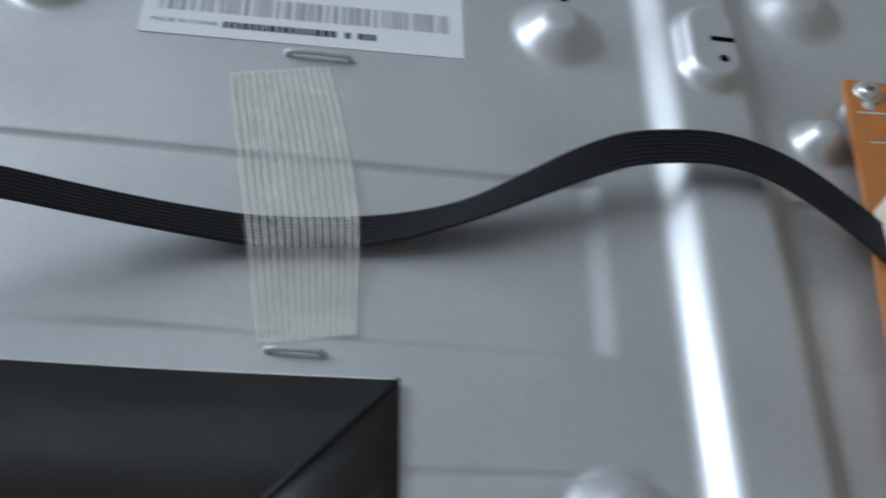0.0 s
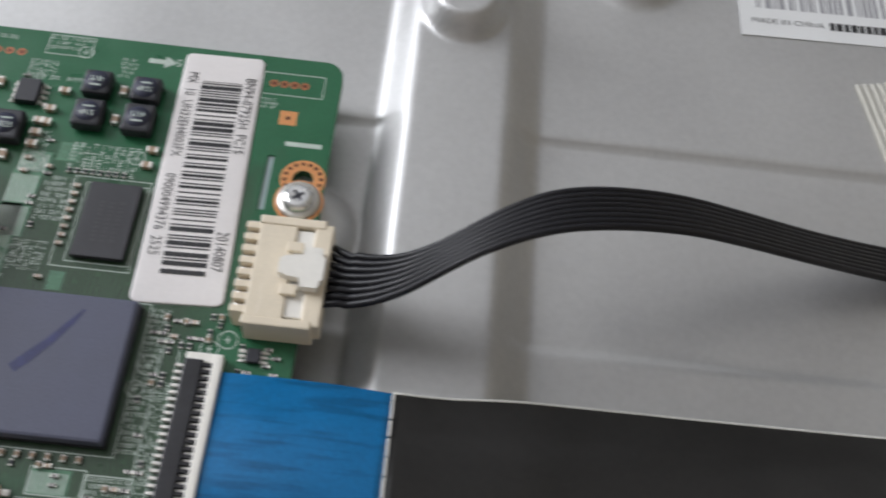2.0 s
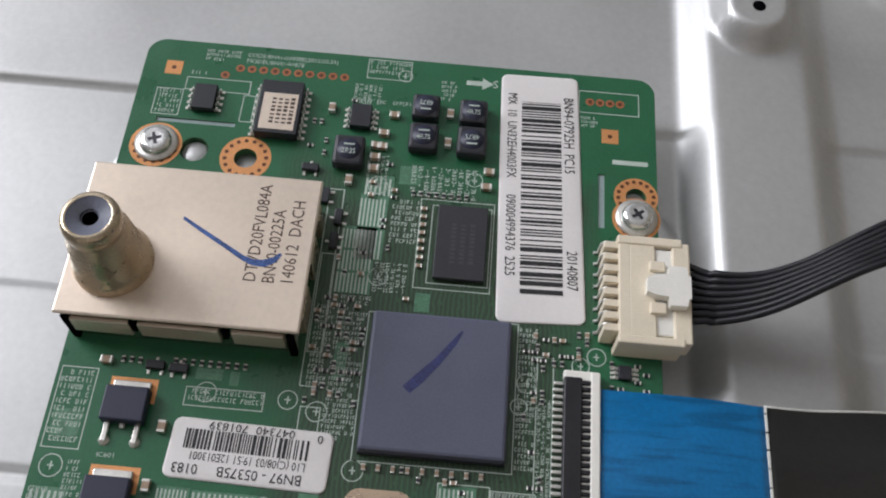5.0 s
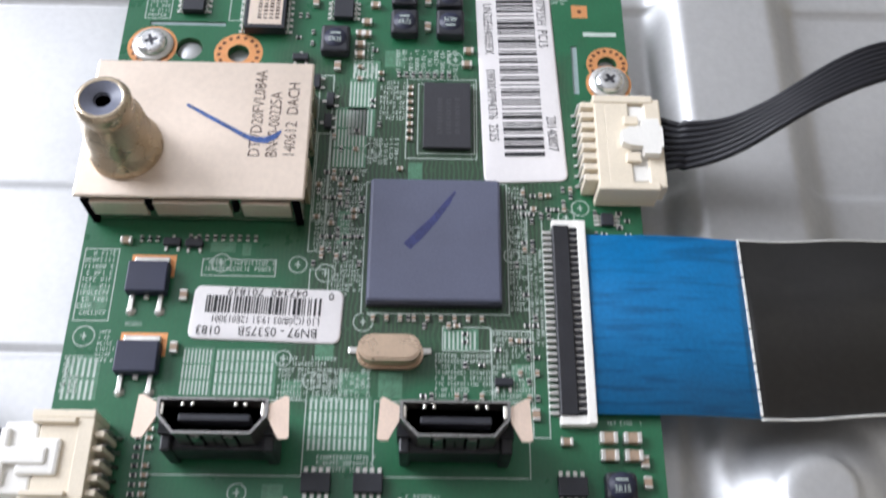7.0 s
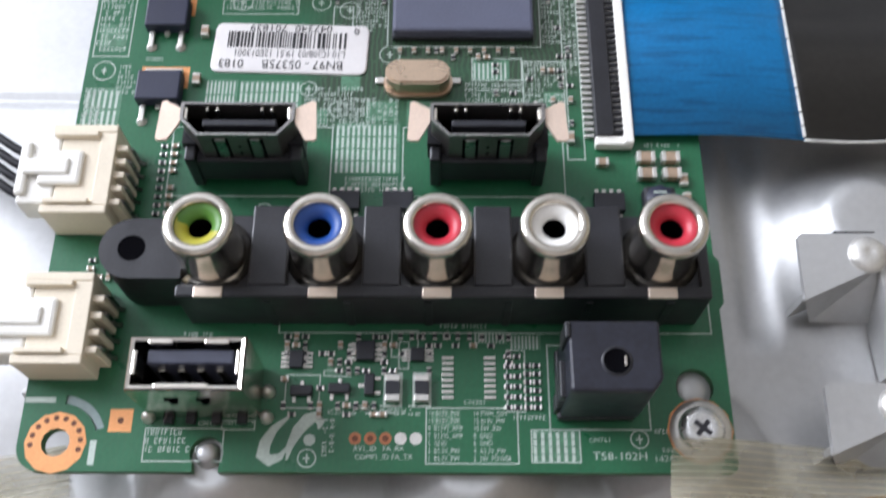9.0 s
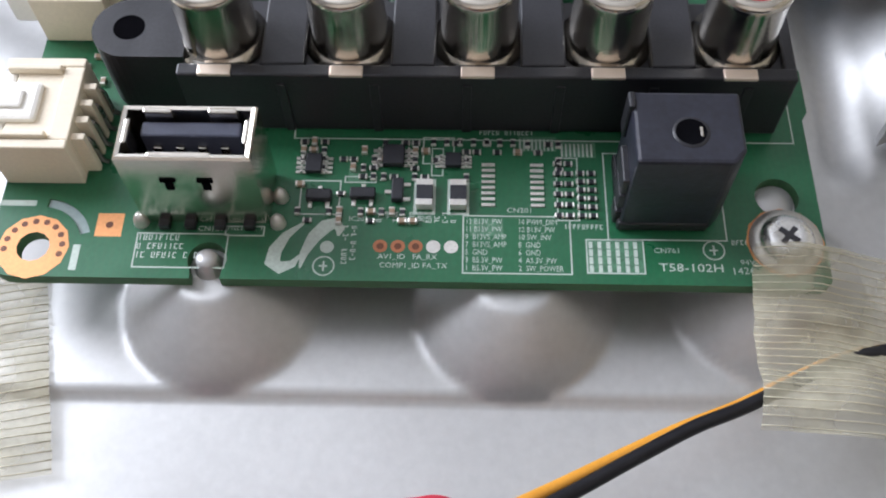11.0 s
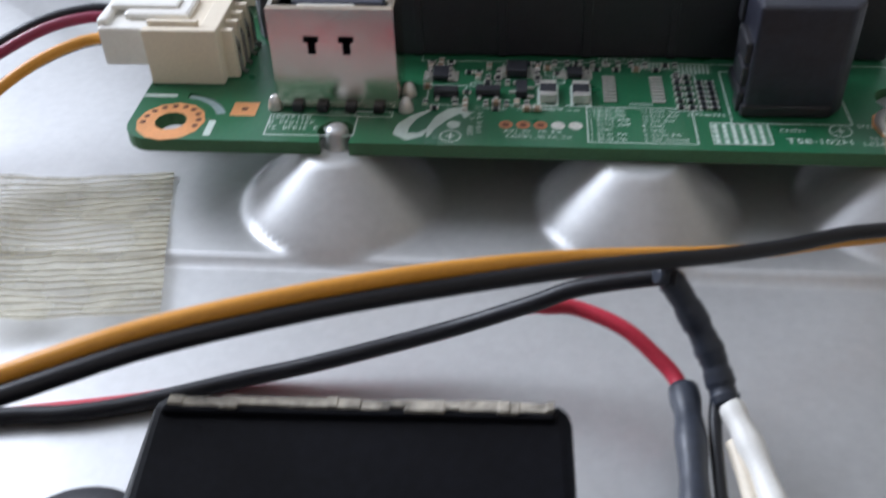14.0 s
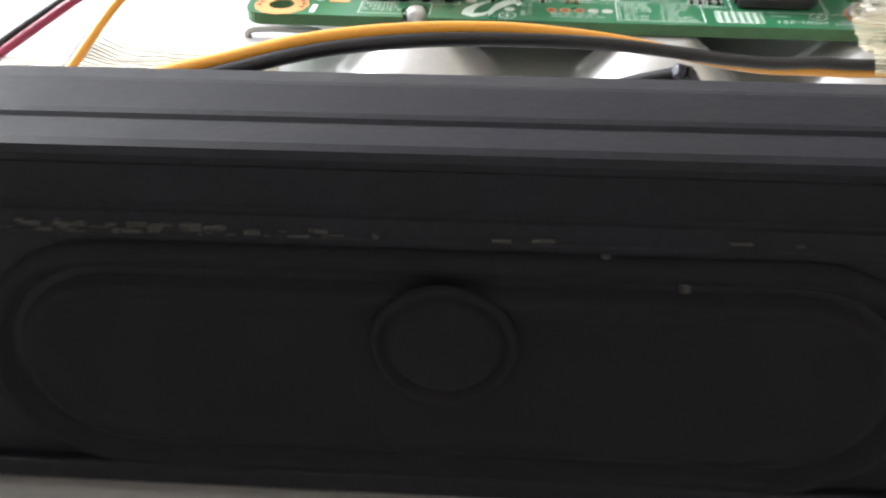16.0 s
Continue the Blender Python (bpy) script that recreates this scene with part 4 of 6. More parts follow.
# ---- tuner can with its aerial socket ----
tuner = part("tuner", box(bmesh.new(), -3.9, 30.2, 75.6, 100.6, 0.3, 8.0, 0.2), NICKEL, board)
part("lid", box(bmesh.new(), -4.6, 31.0, 75.2, 101.0, 8.0, 8.7, 0.35), TUNER, tuner, "pinkish tin lid")
for x0, x1 in ((-2.4, 6.2), (7.4, 19.2), (21.0, 28.6)):
    part("side_spring", box(bmesh.new(), x0, x1, 74.9, 75.5, 3.2, 7.2, 0.15), TUNER, tuner)
# black bars paint the shade in the gaps between the springs
for x0, x1, z0 in ((-3.6, -2.6, 0.2), (6.3, 7.0, 4.4), (19.6, 20.4, 4.4), (29.0, 30.1, 0.2)):
    part("side_slot", box(bmesh.new(), x0, x1, 75.05, 75.6, z0, 7.6), HOLESHADE, tuner)
for y0, y1 in ((78, 83.5), (87, 92), (94.5, 97.5)):
    part("side_spring", box(bmesh.new(), 30.3, 31.1, y0, y1, 2.0, 7.4, 0.2), BRASS, tuner)
for k, s in enumerate(("DTVD20FVL084A", "BN40-00225A", "140612  DACH")):
    text("lettering", s, 1.85, 23.4 + 2.75 * k, 82.6, 8.73, 90, BROWNINK, tuner, (0.84, 0.80, 0.84)[k])
part("pen_mark", stroke(bmesh.new(), [(11.0, 92.3), (14.5, 90.2), (18.3, 88.0), (21.0, 86.4), (22.6, 85.8), (24.2, 85.8), (25.6, 86.5), (26.5, 87.6)], [0.5, 0.65, 0.7, 0.8, 1.0, 1.2, 1.0, 0.4], 8.76), MARKER, tuner, "blue pen stroke")
cxx, cyy = 2.4, 84.0
coax = part("aerial_socket", lathe(bmesh.new(), cxx, cyy, [(5.9, 8.6), (5.9, 9.8), (5.5, 10.8), (5.1, 11.4), (4.8, 14.5), (4.5, 17.4), (4.0, 18.4), (3.9, 18.8), (4.15, 19.2), (4.15, 21.2), (3.9, 21.9), (3.4, 22.2), (3.1, 22.1)], 40), BRASS, tuner)
part("insulator", lathe(bmesh.new(), cxx, cyy, [(3.1, 22.1), (2.9, 21.9), (1.4, 21.7), (1.1, 21.2)], 32), mat("grey_insulator", (0.16, 0.17, 0.22), 0.4), coax)
part("bore", lathe(bmesh.new(), cxx, cyy, [(1.25, 21.6), (1.1, 19.5), (0, 19.4)], 20), HOLESHADE, coax)
bm = bmesh.new()
for k in range(9):
    z = 11.8 + 0.6 * k
    r = 5.05 - 0.1 * (z - 11.4)
    lathe(bm, cxx, cyy, [(r, z), (r + 0.12, z + 0.22), (r - 0.03, z + 0.45)], 40)
part("thread", bm, BRASS, coax)

# ---- row of five audio and video sockets ----
YELLOWRING = mat("yellow_insulator", (0.46, 0.42, 0.045), 0.38, 0, 0.06)
av = part("av_socket_block", box(bmesh.new(), 15.6, 81.2, 16.2, 27.4, 0.2, 8.8, 0.3), BLACK, board)
part("front_wall", box(bmesh.new(), 15.4, 81.4, 15.7, 17.3, 0.2, 9.9, 0.25), BLACK, av)
CEN = (19.6, 33.7, 47.7, 61.5, 75.4)
edges_x = [15.6] + [v for a, b in zip(CEN, CEN[1:]) for v in ((a + b) / 2 - 2.4, (a + b) / 2 + 2.4)] + [81.2]
for k in range(4):
    part("rib", box(bmesh.new(), edges_x[1 + 2 * k], edges_x[2 + 2 * k], 17.2, 28.2, 0.3, 10.0, 0.25), BLACK, av)
part("end_rib", box(bmesh.new(), 80.2, 81.5, 17.2, 27.4, 0.3, 9.6, 0.2), BLACK, av)
ear = [(15.8, 18.2)] + [(15.8, 26.4), (9.3, 26.4)] + arc(9.3, 22.3, 4.1, 90, 270, 16)[1:] 
part("ear", prism(bmesh.new(), ear, 0.3, 9.7), BLACK, av)
# flat black disc paints the shade down the hole
part("ear_hole", lathe(bmesh.new(), 9.3, 22.3, [(1.75, 9.74), (1.5, 9.72), (0, 9.71)], 24), HOLESHADE, av)
for k in range(6):
    part("moulding_rib", box(bmesh.new(), 26 + 10 * k, 27.0 + 10 * k, 15.5, 15.8, 0.2, 8.5, 0.1), BLACK, av)
for k, (x, colour) in enumerate(zip(CEN, ("green", "blue", "red", "white", "red"))):
    y = 21.6
    b = part("socket_barrel", lathe(bmesh.new(), x, y, [(5.0, 8.7), (5.0, 9.3), (4.25, 9.7), (4.1, 10.2), (4.1, 17.2), (4.22, 17.6), (4.15, 18.2), (3.85, 18.55), (3.3, 18.62), (2.9, 18.5), (2.75, 18.1), (2.7, 17.6)], 40), NICKEL, av)
    ins = lathe(bmesh.new(), x, y, [(2.78, 17.9), (2.6, 17.95), (1.5, 17.3), (1.4, 16.6)], 36)
    for f in ins.faces:
        c = f.calc_center_median()
        f.material_index = int(colour == "green" and c.y / K - y < 0.35 * (x - c.x / K) - 0.2)
    part("insulator", ins, [RING[colour], YELLOWRING], b, ("green and yellow" if colour == "green" else colour) + " plastic ring")
    # bore lined in black, its inner shade put into the colour
    part("bore", lathe(bmesh.new(), x, y, [(1.5, 17.2), (1.38, 13), (0, 13)], 24), HOLESHADE, b)
    part("earth_tab", box(bmesh.new(), x - 1.9, x + 1.7, 15.6, 17.0, 9.6, 10.1, 0.15), TUNER, b)

# ---- HDMI sockets ----
for dx in (0.0, 32.8):
    X = lambda v: v + dx
    h = part("hdmi_socket", box(bmesh.new(), X(14.6), X(28.4), 36.6, 43.2, 1.2, 6.4, 0.3), BLACK, board)
    part("body", prism(bmesh.new(), [(X(13.4), 38.4), (X(29.6), 38.4), (X(29.6), 42.8), (X(13.4), 42.8)], 4.4, 8.2), BLACK, h)
    o = [(13.9, 42.4), (28.8, 42.4), (28.8, 39.9), (26.7, 37.4), (16.3, 37.4), (13.9, 39.9)]
    i_ = [(14.2, 42.1), (28.5, 42.1), (28.5, 40.0), (26.6, 37.7), (16.4, 37.7), (14.2, 40.0)]
    bm = bmesh.new()
    n = 6
    rows = [[bm.verts.new((X(x) * K, y * K, z * K)) for x, y in p] for p, z in ((o, 4.5), (o, 11.75), (i_, 11.75), (i_, 7.8))]
    for a, b in zip(rows, rows[1:]):
        for k in range(n):
            bm.faces.new((a[k], a[(k + 1) % n], b[(k + 1) % n], b[k]))
    # walls carry a painted dark reflection; the rim below is lighter metal
    shell = part("shell", bm, SHELL, h)
    bm = bmesh.new()
    rows = [[bm.verts.new((X(21.35 + (x - 21.35) * g) * K, (40.0 + (y - 40.0) * g) * K, z * K)) for x, y in p] for p, z, g in ((o, 11.6, 1.005), (o, 12.0, 1.008), (i_, 12.0, 0.992), (i_, 11.5, 0.99))]
    for a, b in zip(rows, rows[1:]):
        for k in range(n):
            bm.faces.new((a[k], a[(k + 1) % n], b[(k + 1) % n], b[k]))
    part("shell_rim", bm, GUNMETAL, shell)
    # black floor paints the shade deep in the shell
    part("cavity", prism(bmesh.new(), [(X(x), y) for x, y in i_], 7.9, 8.2), HOLESHADE, h)
    part("tongue", box(bmesh.new(), X(16.6), X(26.4), 39.4, 40.4, 8.0, 11.0, 0.2), CHIP, h)
    for x in (17.0, 18.3, 24.2, 25.5):
        part("spring", box(bmesh.new(), X(x), X(x + 0.45), 41.4, 42.0, 8.2, 11.5, 0.1), NICKEL, h)
    for x in (18.4, 23.0):
        part("shell_spring", box(bmesh.new(), X(x), X(x + 1.4), 37.15, 37.5, 6.2, 11.0, 0.15), GUNMETAL, h)
        for e in (x - 0.35, x + 1.4):
            part("shell_slot", box(bmesh.new(), X(e), X(e + 0.35), 37.32, 37.5, 6.0, 11.0), HOLESHADE, h)
    for z in (5.6, 7.2, 8.8):
        part("shell_dimple", box(bmesh.new(), X(21.2), X(21.6), 37.3, 37.5, z, z + 0.4, 0.05), HOLESHADE, h)
    for x in (14.25, 27.9):
        part("side_spring", box(bmesh.new(), X(x), X(x + 0.5), 40.0, 41.8, 8.4, 11.7, 0.12), NICKEL, h)
    for s in (-1, 1):
        mid = 21.35
        b = bmesh.new()
        pts = [(mid + s * 7.55, 41.7), (mid + s * 9.7, 42.9), (mid + s * 10.2, 42.7), (mid + s * 10.5, 37.2), (mid + s * 10.2, 36.9), (mid + s * 9.0, 36.9), (mid + s * 7.55, 39.6)]
        prism(b, [(X(x), y) for x, y in (pts if s > 0 else pts[::-1])], 11.2, 11.6)
        part("ear", b, PINKTIN, h, "tan sheet-metal wing")
    part("post", box(bmesh.new(), X(13.7), X(15.2), 36.2, 39.4, 0.2, 7.6, 0.3), BLACK, h)
    part("post", box(bmesh.new(), X(27.8), X(29.4), 36.2, 39.4, 0.2, 7.6, 0.3), BLACK, h)

# ---- USB socket ----
bm = bmesh.new()
o = [(11.7, 3.1), (25.4, 3.1), (25.4, 9.7), (11.7, 9.7)]
i_ = [(12.3, 3.7), (24.8, 3.7), (24.8, 9.1), (12.3, 9.1)]
rows = [[bm.verts.new((x * K, y * K, z * K)) for x, y in p] for p, z in ((o, 0.3), (o, 12.2), ([(11.9, 3.3), (25.2, 3.3), (25.2, 9.5), (11.9, 9.5)], 12.5), (i_, 12.4), (i_, 4.0))]
for a, b in zip(rows, rows[1:]):
    for k in range(4):
        bm.faces.new((a[k], a[(k + 1) % 4], b[(k + 1) % 4], b[k]))
usb = part("usb_socket", bm, NICKEL, board, "bright metal shell")
# black floor stands for the shade at the bottom of the shell
part("cavity", box(bmesh.new(), 12.2, 24.9, 3.6, 9.2, 3.5, 4.2), HOLESHADE, usb)
part("tongue", box(bmesh.new(), 13.6, 23.8, 6.6, 8.4, 4.0, 11.4, 0.25), mat("tongue_plastic", (0.05, 0.055, 0.085), 0.4), usb, "blue-black plastic tongue")
for k in range(4):
    part("contact", box(bmesh.new(), 14.6 + 2.3 * k, 15.5 + 2.3 * k, 6.2, 6.7, 4.0, 9.8, 0.12), NICKEL, usb)
for x0, x1, y0, y1 in ((13.8, 16.8, 8.7, 9.4), (20.4, 23.4, 8.7, 9.4), (15.0, 21.4, 3.3, 4.0), (12.2, 12.8, 5.0, 8.0), (24.3, 24.9, 5.0, 8.0)):
    part("spring", box(bmesh.new(), x0, x1, y0, y1, 9.0, 12.5, 0.2), NICKEL, usb)
# openings in the shell drawn as black blocks, shade as colour
for x0, x1, y0, y1, z0, z1 in ((15.9, 16.7, 2.95, 3.3, 7.0, 8.8), (15.5, 17.1, 2.95, 3.3, 8.4, 9.0), (19.7, 20.5, 2.95, 3.3, 7.0, 8.8), (19.3, 20.9, 2.95, 3.3, 8.4, 9.0)):
    part("cutout", box(bmesh.new(), x0, x1, y0, y1, z0, z1), HOLESHADE, usb)
for x, y in ((26.2, 6.5), (26.2, 3.2), (11.3, 3.2)):
    part("solder_joint", lathe(bmesh.new(), x, y, [(0.9, 0.03), (0.75, 0.9), (0.4, 1.6), (0, 1.75)], 14), SOLDER, usb)
for x in (13.4, 16.2, 19.4, 22.6):
    part("foot", box(bmesh.new(), x, x + 1.2, 2.2, 3.3, 0.05, 1.0, 0.15), BLACK, usb)

# ---- headphone socket ----
BLUEBLACK = mat("blue_black_plastic", (0.016, 0.017, 0.027), 0.4, 0, 0.3, 250, 1500, 0.06)
bm = bmesh.new()
prism(bm, [(63.0, 3.0), (72.5, 3.0), (73.8, 4.5), (73.8, 11.6), (63.0, 11.6)], 0.2, 13.0)
bmesh.ops.bevel(bm, geom=bm.edges[:], offset=0.4 * K, segments=2, profile=0.5, affect="EDGES")
ph = part("headphone_socket", bm, BLUEBLACK, board, "black plastic block")
part("collar", lathe(bmesh.new(), 68.5, 6.6, [(1.9, 12.9), (1.8, 13.08), (1.5, 13.08)], 28), BLACK, ph)
# shallow black disc on the top face paints the bore's shade
part("bore", lathe(bmesh.new(), 68.5, 6.6, [(1.55, 13.1), (1.45, 13.05), (0, 13.04)], 24), HOLESHADE, ph)
part("bore_spring", box(bmesh.new(), 69.35, 69.65, 6.0, 7.2, 13.06, 13.16, 0.05), NICKEL, ph)
for z in (1.5, 4.6, 7.4):
    part("fin", box(bmesh.new(), 62.3, 63.2, 3.6, 5.2 + 0.4 * z, z - 1.2, z + 1.2, 0.2), BLACK, ph)
part("fin", box(bmesh.new(), 62.6, 63.3, 9.4, 11.4, 8.0, 13.3, 0.2), BLACK, ph)
part("plinth", box(bmesh.new(), 62.7, 72.4, 2.8, 11.9, 0.1, 1.6, 0.3), BLACK, ph)
text("marking", "14/08F", 1.0, 67.0, 2.95, 6.0, 0, CHIP, ph).data.transform(Matrix.Translation((67 * K, 2.95 * K, 6 * K)) @ Matrix.Rotation(radians(90), 4, "X") @ Matrix.Translation((-67 * K, -2.95 * K, -6 * K)))


# ---- nylon wire headers ----
def left_header(y0, y1, pins):
    h = part("wire_header", box(bmesh.new(), -4.4, 4.0, y0 + 0.3, y1 - 0.3, 0.05, 2.0, 0.2), CREAM, board, "cream nylon header")
    part("wall", box(bmesh.new(), -4.6, 4.2, y0, y0 + 1.2, 0.02, 7.0, 0.2), CREAM, h)
    part("wall", box(bmesh.new(), -4.6, 4.2, y1 - 1.2, y1, 0.02, 7.0, 0.2), CREAM, h)
    part("back_wall", box(bmesh.new(), 2.0, 4.2, y0 + 1.2, y1 - 1.2, 0.1, 6.9, 0.15), CREAM, h)
    n = pins
    for k in range(n):
        y = y0 + 1.6 + (y1 - y0 - 3.2) * (k + 0.5) / n
        part("comb", box(bmesh.new(), 4.1, 5.6, y - 1.0, y - 0.15, 0.05, 6.2, 0.12), CREAM, h)
        b = bmesh.new()
        tube(b, [Vector(p) for p in ((4.0, y + 0.2, 4.6), (5.4, y + 0.2, 4.6), (5.6, y + 0.2, 4.0), (5.6, y + 0.2, 0.6), (6.3, y + 0.2, 0.2))], 0.3, 6)
        part("pin", b, GUNMETAL, h)
    part("top_wall", box(bmesh.new(), -3.2, 2.1, y0 + 1.1, y1 - 1.1, 5.4, 6.6, 0.2), CREAM, h)
    for y in (y0 + 1.3, y1 - 2.0):
        part("rib", box(bmesh.new(), -4.2, 1.8, y, y + 0.7, 6.5, 7.5, 0.15), CREAM, h)


left_header(28.6, 42.0, 5)
left_header(8.0, 20.2, 4)
hr = part("wire_header", box(bmesh.new(), 77.4, 85.2, 79.9, 97.6, 0.1, 2.0, 0.2), CREAM, board, "cream nylon header")
part("back_wall", box(bmesh.new(), 77.4, 79.2, 80.9, 96.8, 0.1, 5.6, 0.2), CREAM, hr)
part("wall", box(bmesh.new(), 77.2, 87.2, 96.3, 97.8, 0.1, 5.8, 0.25), CREAM, hr)
part("wall", box(bmesh.new(), 77.2, 87.2, 79.6, 81.0, 0.1, 5.8, 0.25), CREAM, hr)
part("top_wall", box(bmesh.new(), 79.0, 83.0, 80.9, 96.4, 4.4, 5.6, 0.2), CREAM, hr)
part("key", box(bmesh.new(), 82.0, 84.4, 84.6, 86.4, 5.4, 6.2, 0.2), CREAM, hr)
part("key", box(bmesh.new(), 82.0, 84.4, 91.8, 93.4, 5.4, 6.2, 0.2), CREAM, hr)
for k in range(8):
    y = 81.6 + 2.0 * k
    part("comb", box(bmesh.new(), 75.2, 77.6, y, y + 1.1, 0.1, 5.2, 0.12), CREAM, hr)
    b = bmesh.new()
    tube(b, [Vector(p) for p in ((77.5, y + 1.55, 4.0), (75.6, y + 1.55, 4.0), (75.2, y + 1.55, 3.4), (75.1, y + 1.55, 0.4), (74.4, y + 1.55, 0.15))], 0.28, 6)
    part("pin", b, SOLDER, hr)

# ---- flat-cable socket ----
fc = part("ribbon_socket", box(bmesh.new(), 69.9, 72.6, 43.6, 75.0, 0.1, 2.1, 0.2), BLACK, board, "black latch in a white frame")
part("frame", box(bmesh.new(), 73.9, 75.3, 42.4, 76.0, 0.1, 2.0, 0.2), WHITE, fc)
part("frame_end", box(bmesh.new(), 69.9, 75.2, 74.6, 76.2, 0.1, 1.7, 0.25), WHITE, fc)
part("frame_end", box(bmesh.new(), 69.9, 75.2, 42.2, 43.7, 0.1, 1.7, 0.25), WHITE, fc)
# black strip paints the shade between latch and frame
part("floor", box(bmesh.new(), 72.4, 74.0, 43.6, 74.8, 0.1, 1.0), HOLESHADE, fc)
tooth = finish(box(bmesh.new(), 72.5, 73.9, -0.28, 0.28, 0.9, 1.9, 0.08), "tooth", BLACK)
gap = finish(box(bmesh.new(), 72.7, 74.0, -0.2, 0.2, 0.9, 1.5, 0.08), "contact", SOLDER)
foot = finish(box(bmesh.new(), 68.5, 70.0, -0.25, 0.25, 0.02, 0.7, 0.1), "pin", SOLDER)
for k in range(30):
    y = 44.3 + 1.035 * k
    for me, d in ((tooth, 0), (gap, 0.5), (foot, 0)):
        ob = new(me.name.split(".")[0], me)
        ob.parent = fc
        ob.location = (0, (y + d) * K, 0)


# ---- stickers on the board ----
def rounded(u, v, a, b):
    """Map the unit square to one with round corners of size a by b; the grid is denser near the rim."""
    u, v = [(4 * t * a if t < 0.25 else 1 - 4 * (1 - t) * a if t > 0.75 else a + (t - 0.25) * 2 * (1 - 2 * a)) if a_ else t for t, a, a_ in ((u, a, 1), (v, b, 1))]
    du, dv = (a - u) / a if u < a else (u - 1 + a) / a if u > 1 - a else 0, (b - v) / b if v < b else (v - 1 + b) / b if v > 1 - b else 0
    if du > 0 and dv > 0:
        g = max(du, dv) / math.hypot(du, dv)
        u = a - du * g * a if u < a else 1 - a + du * g * a
        v = b - dv * g * b if v < b else 1 - b + dv * g * b
    return u, v


def sheet(name, corners, zlo, zhi, material, parent, label=""):
    """A thin paper that bulges over the parts beneath; corners run round from the first."""
    bm = bmesh.new()
    n = 18
    c = [Vector((*p, 0)) for p in corners]
    rc = 1.3
    top, bot = [], []
    for j in range(n + 1):
        for i in range(n + 1):
            u, v = rounded(i / n, j / n, rc / (c[1] - c[0]).length, rc / (c[3] - c[0]).length)
            p = (c[0] * (1 - u) + c[1] * u) * (1 - v) + (c[3] * (1 - u) + c[2] * u) * v
            e = min(u, 1 - u, v, 1 - v)
            z = zlo + (zhi - zlo) * min(1, e * 7) ** 0.5
            top.append(bm.verts.new((p.x * K, p.y * K, z * K)))
            bot.append(bm.verts.new((p.x * K, p.y * K, (z - 0.12) * K)))
    w = n + 1
    ids = [(j * w + i, j * w + i + 1, (j + 1) * w + i + 1, (j + 1) * w + i) for j in range(n) for i in range(n)]
    corner = {0, n - 1, n * n - n, n * n - 1}
    for q, f in enumerate(ids):
        bm.faces.new([top[k] for k in f]).smooth = True
        bm.faces.new([bot[k] for k in f[::-1]])
    ringv = [i for i in range(w)] + [j * w + n for j in range(1, w)] + [n * w + i for i in range(n - 1, -1, -1)] + [j * w for j in range(n - 1, 0, -1)]
    for a, b in zip(ringv, ringv[1:] + ringv[:1]):
        bm.faces.new((top[a], top[b], bot[b], bot[a]))
    return part(name, bm, material, parent, label)


lab = sheet("serial_sticker", [(57.9, 131.6), (71.4, 131.9), (73.3, 84.3), (59.3, 83.6)], 0.14, 0.36, PAPER, board, "long white barcode sticker")
turn = at(57.9, 131.6, 0, 1.75)
bm = barcode(bmesh.new(), 3.6, 10.4, -43.0, -6.0, 0.40, "y", 11, 0.26, 0.8)
me = finish(bm, "barcode", INK)
me.transform(turn)
tagged(part("barcode", me, None, lab), kind="stuff")
for s, x, y, h, w in (("BN94-07925H  PC15", 10.9, -4.6, 1.7, 0.74), ("20140807", 11.1, -35.0, 1.7, 0.72), ("MX  10  UN32EH4003FX", 1.2, -4.2, 1.6, 0.72), ("090004994376  2525", 1.2, -25.0, 1.6, 0.76)):
    t = text("lettering", s, h, 0, 0, 0, 0, INK, lab, w)
    t.data.transform(turn @ at(x, y, 0.40, -90))
lab2 = sheet("small_sticker", [(14.0, 64.3), (37.2, 63.7), (36.9, 54.8), (13.6, 55.4)], 0.14, 0.34, PAPER, board, "white barcode sticker, upside down")
turn = at(37.2, 63.7, 0, 180 - 1.4)
bm = bmesh.new()
barcode(bm, 3.4, 21.2, 1.6, 4.5, 0.38, "x", 5, 0.18, 0.5)
me = finish(bm, "barcode", INK)
me.transform(turn)
tagged(part("barcode", me, None, lab2), kind="stuff")
for s, x, y, h, w in (("BN97 - 05375B", 3.6, 6.7, 1.45, 0.92), ("0183", 18.4, 6.7, 1.45, 0.92), ("L10 (C)08/03 19:51 12E013001", 3.4, 4.9, 1.2, 0.76), ("0", 1.5, 0.6, 1.2, 1.0), ("047340  701839", 5.6, 0.3, 1.2, 1.1)):
    t = text("lettering", s, h, 0, 0, 0, 0, INK, lab2, w)
    t.data.transform(turn @ at(x, y + 0.0, 0.38, 0))


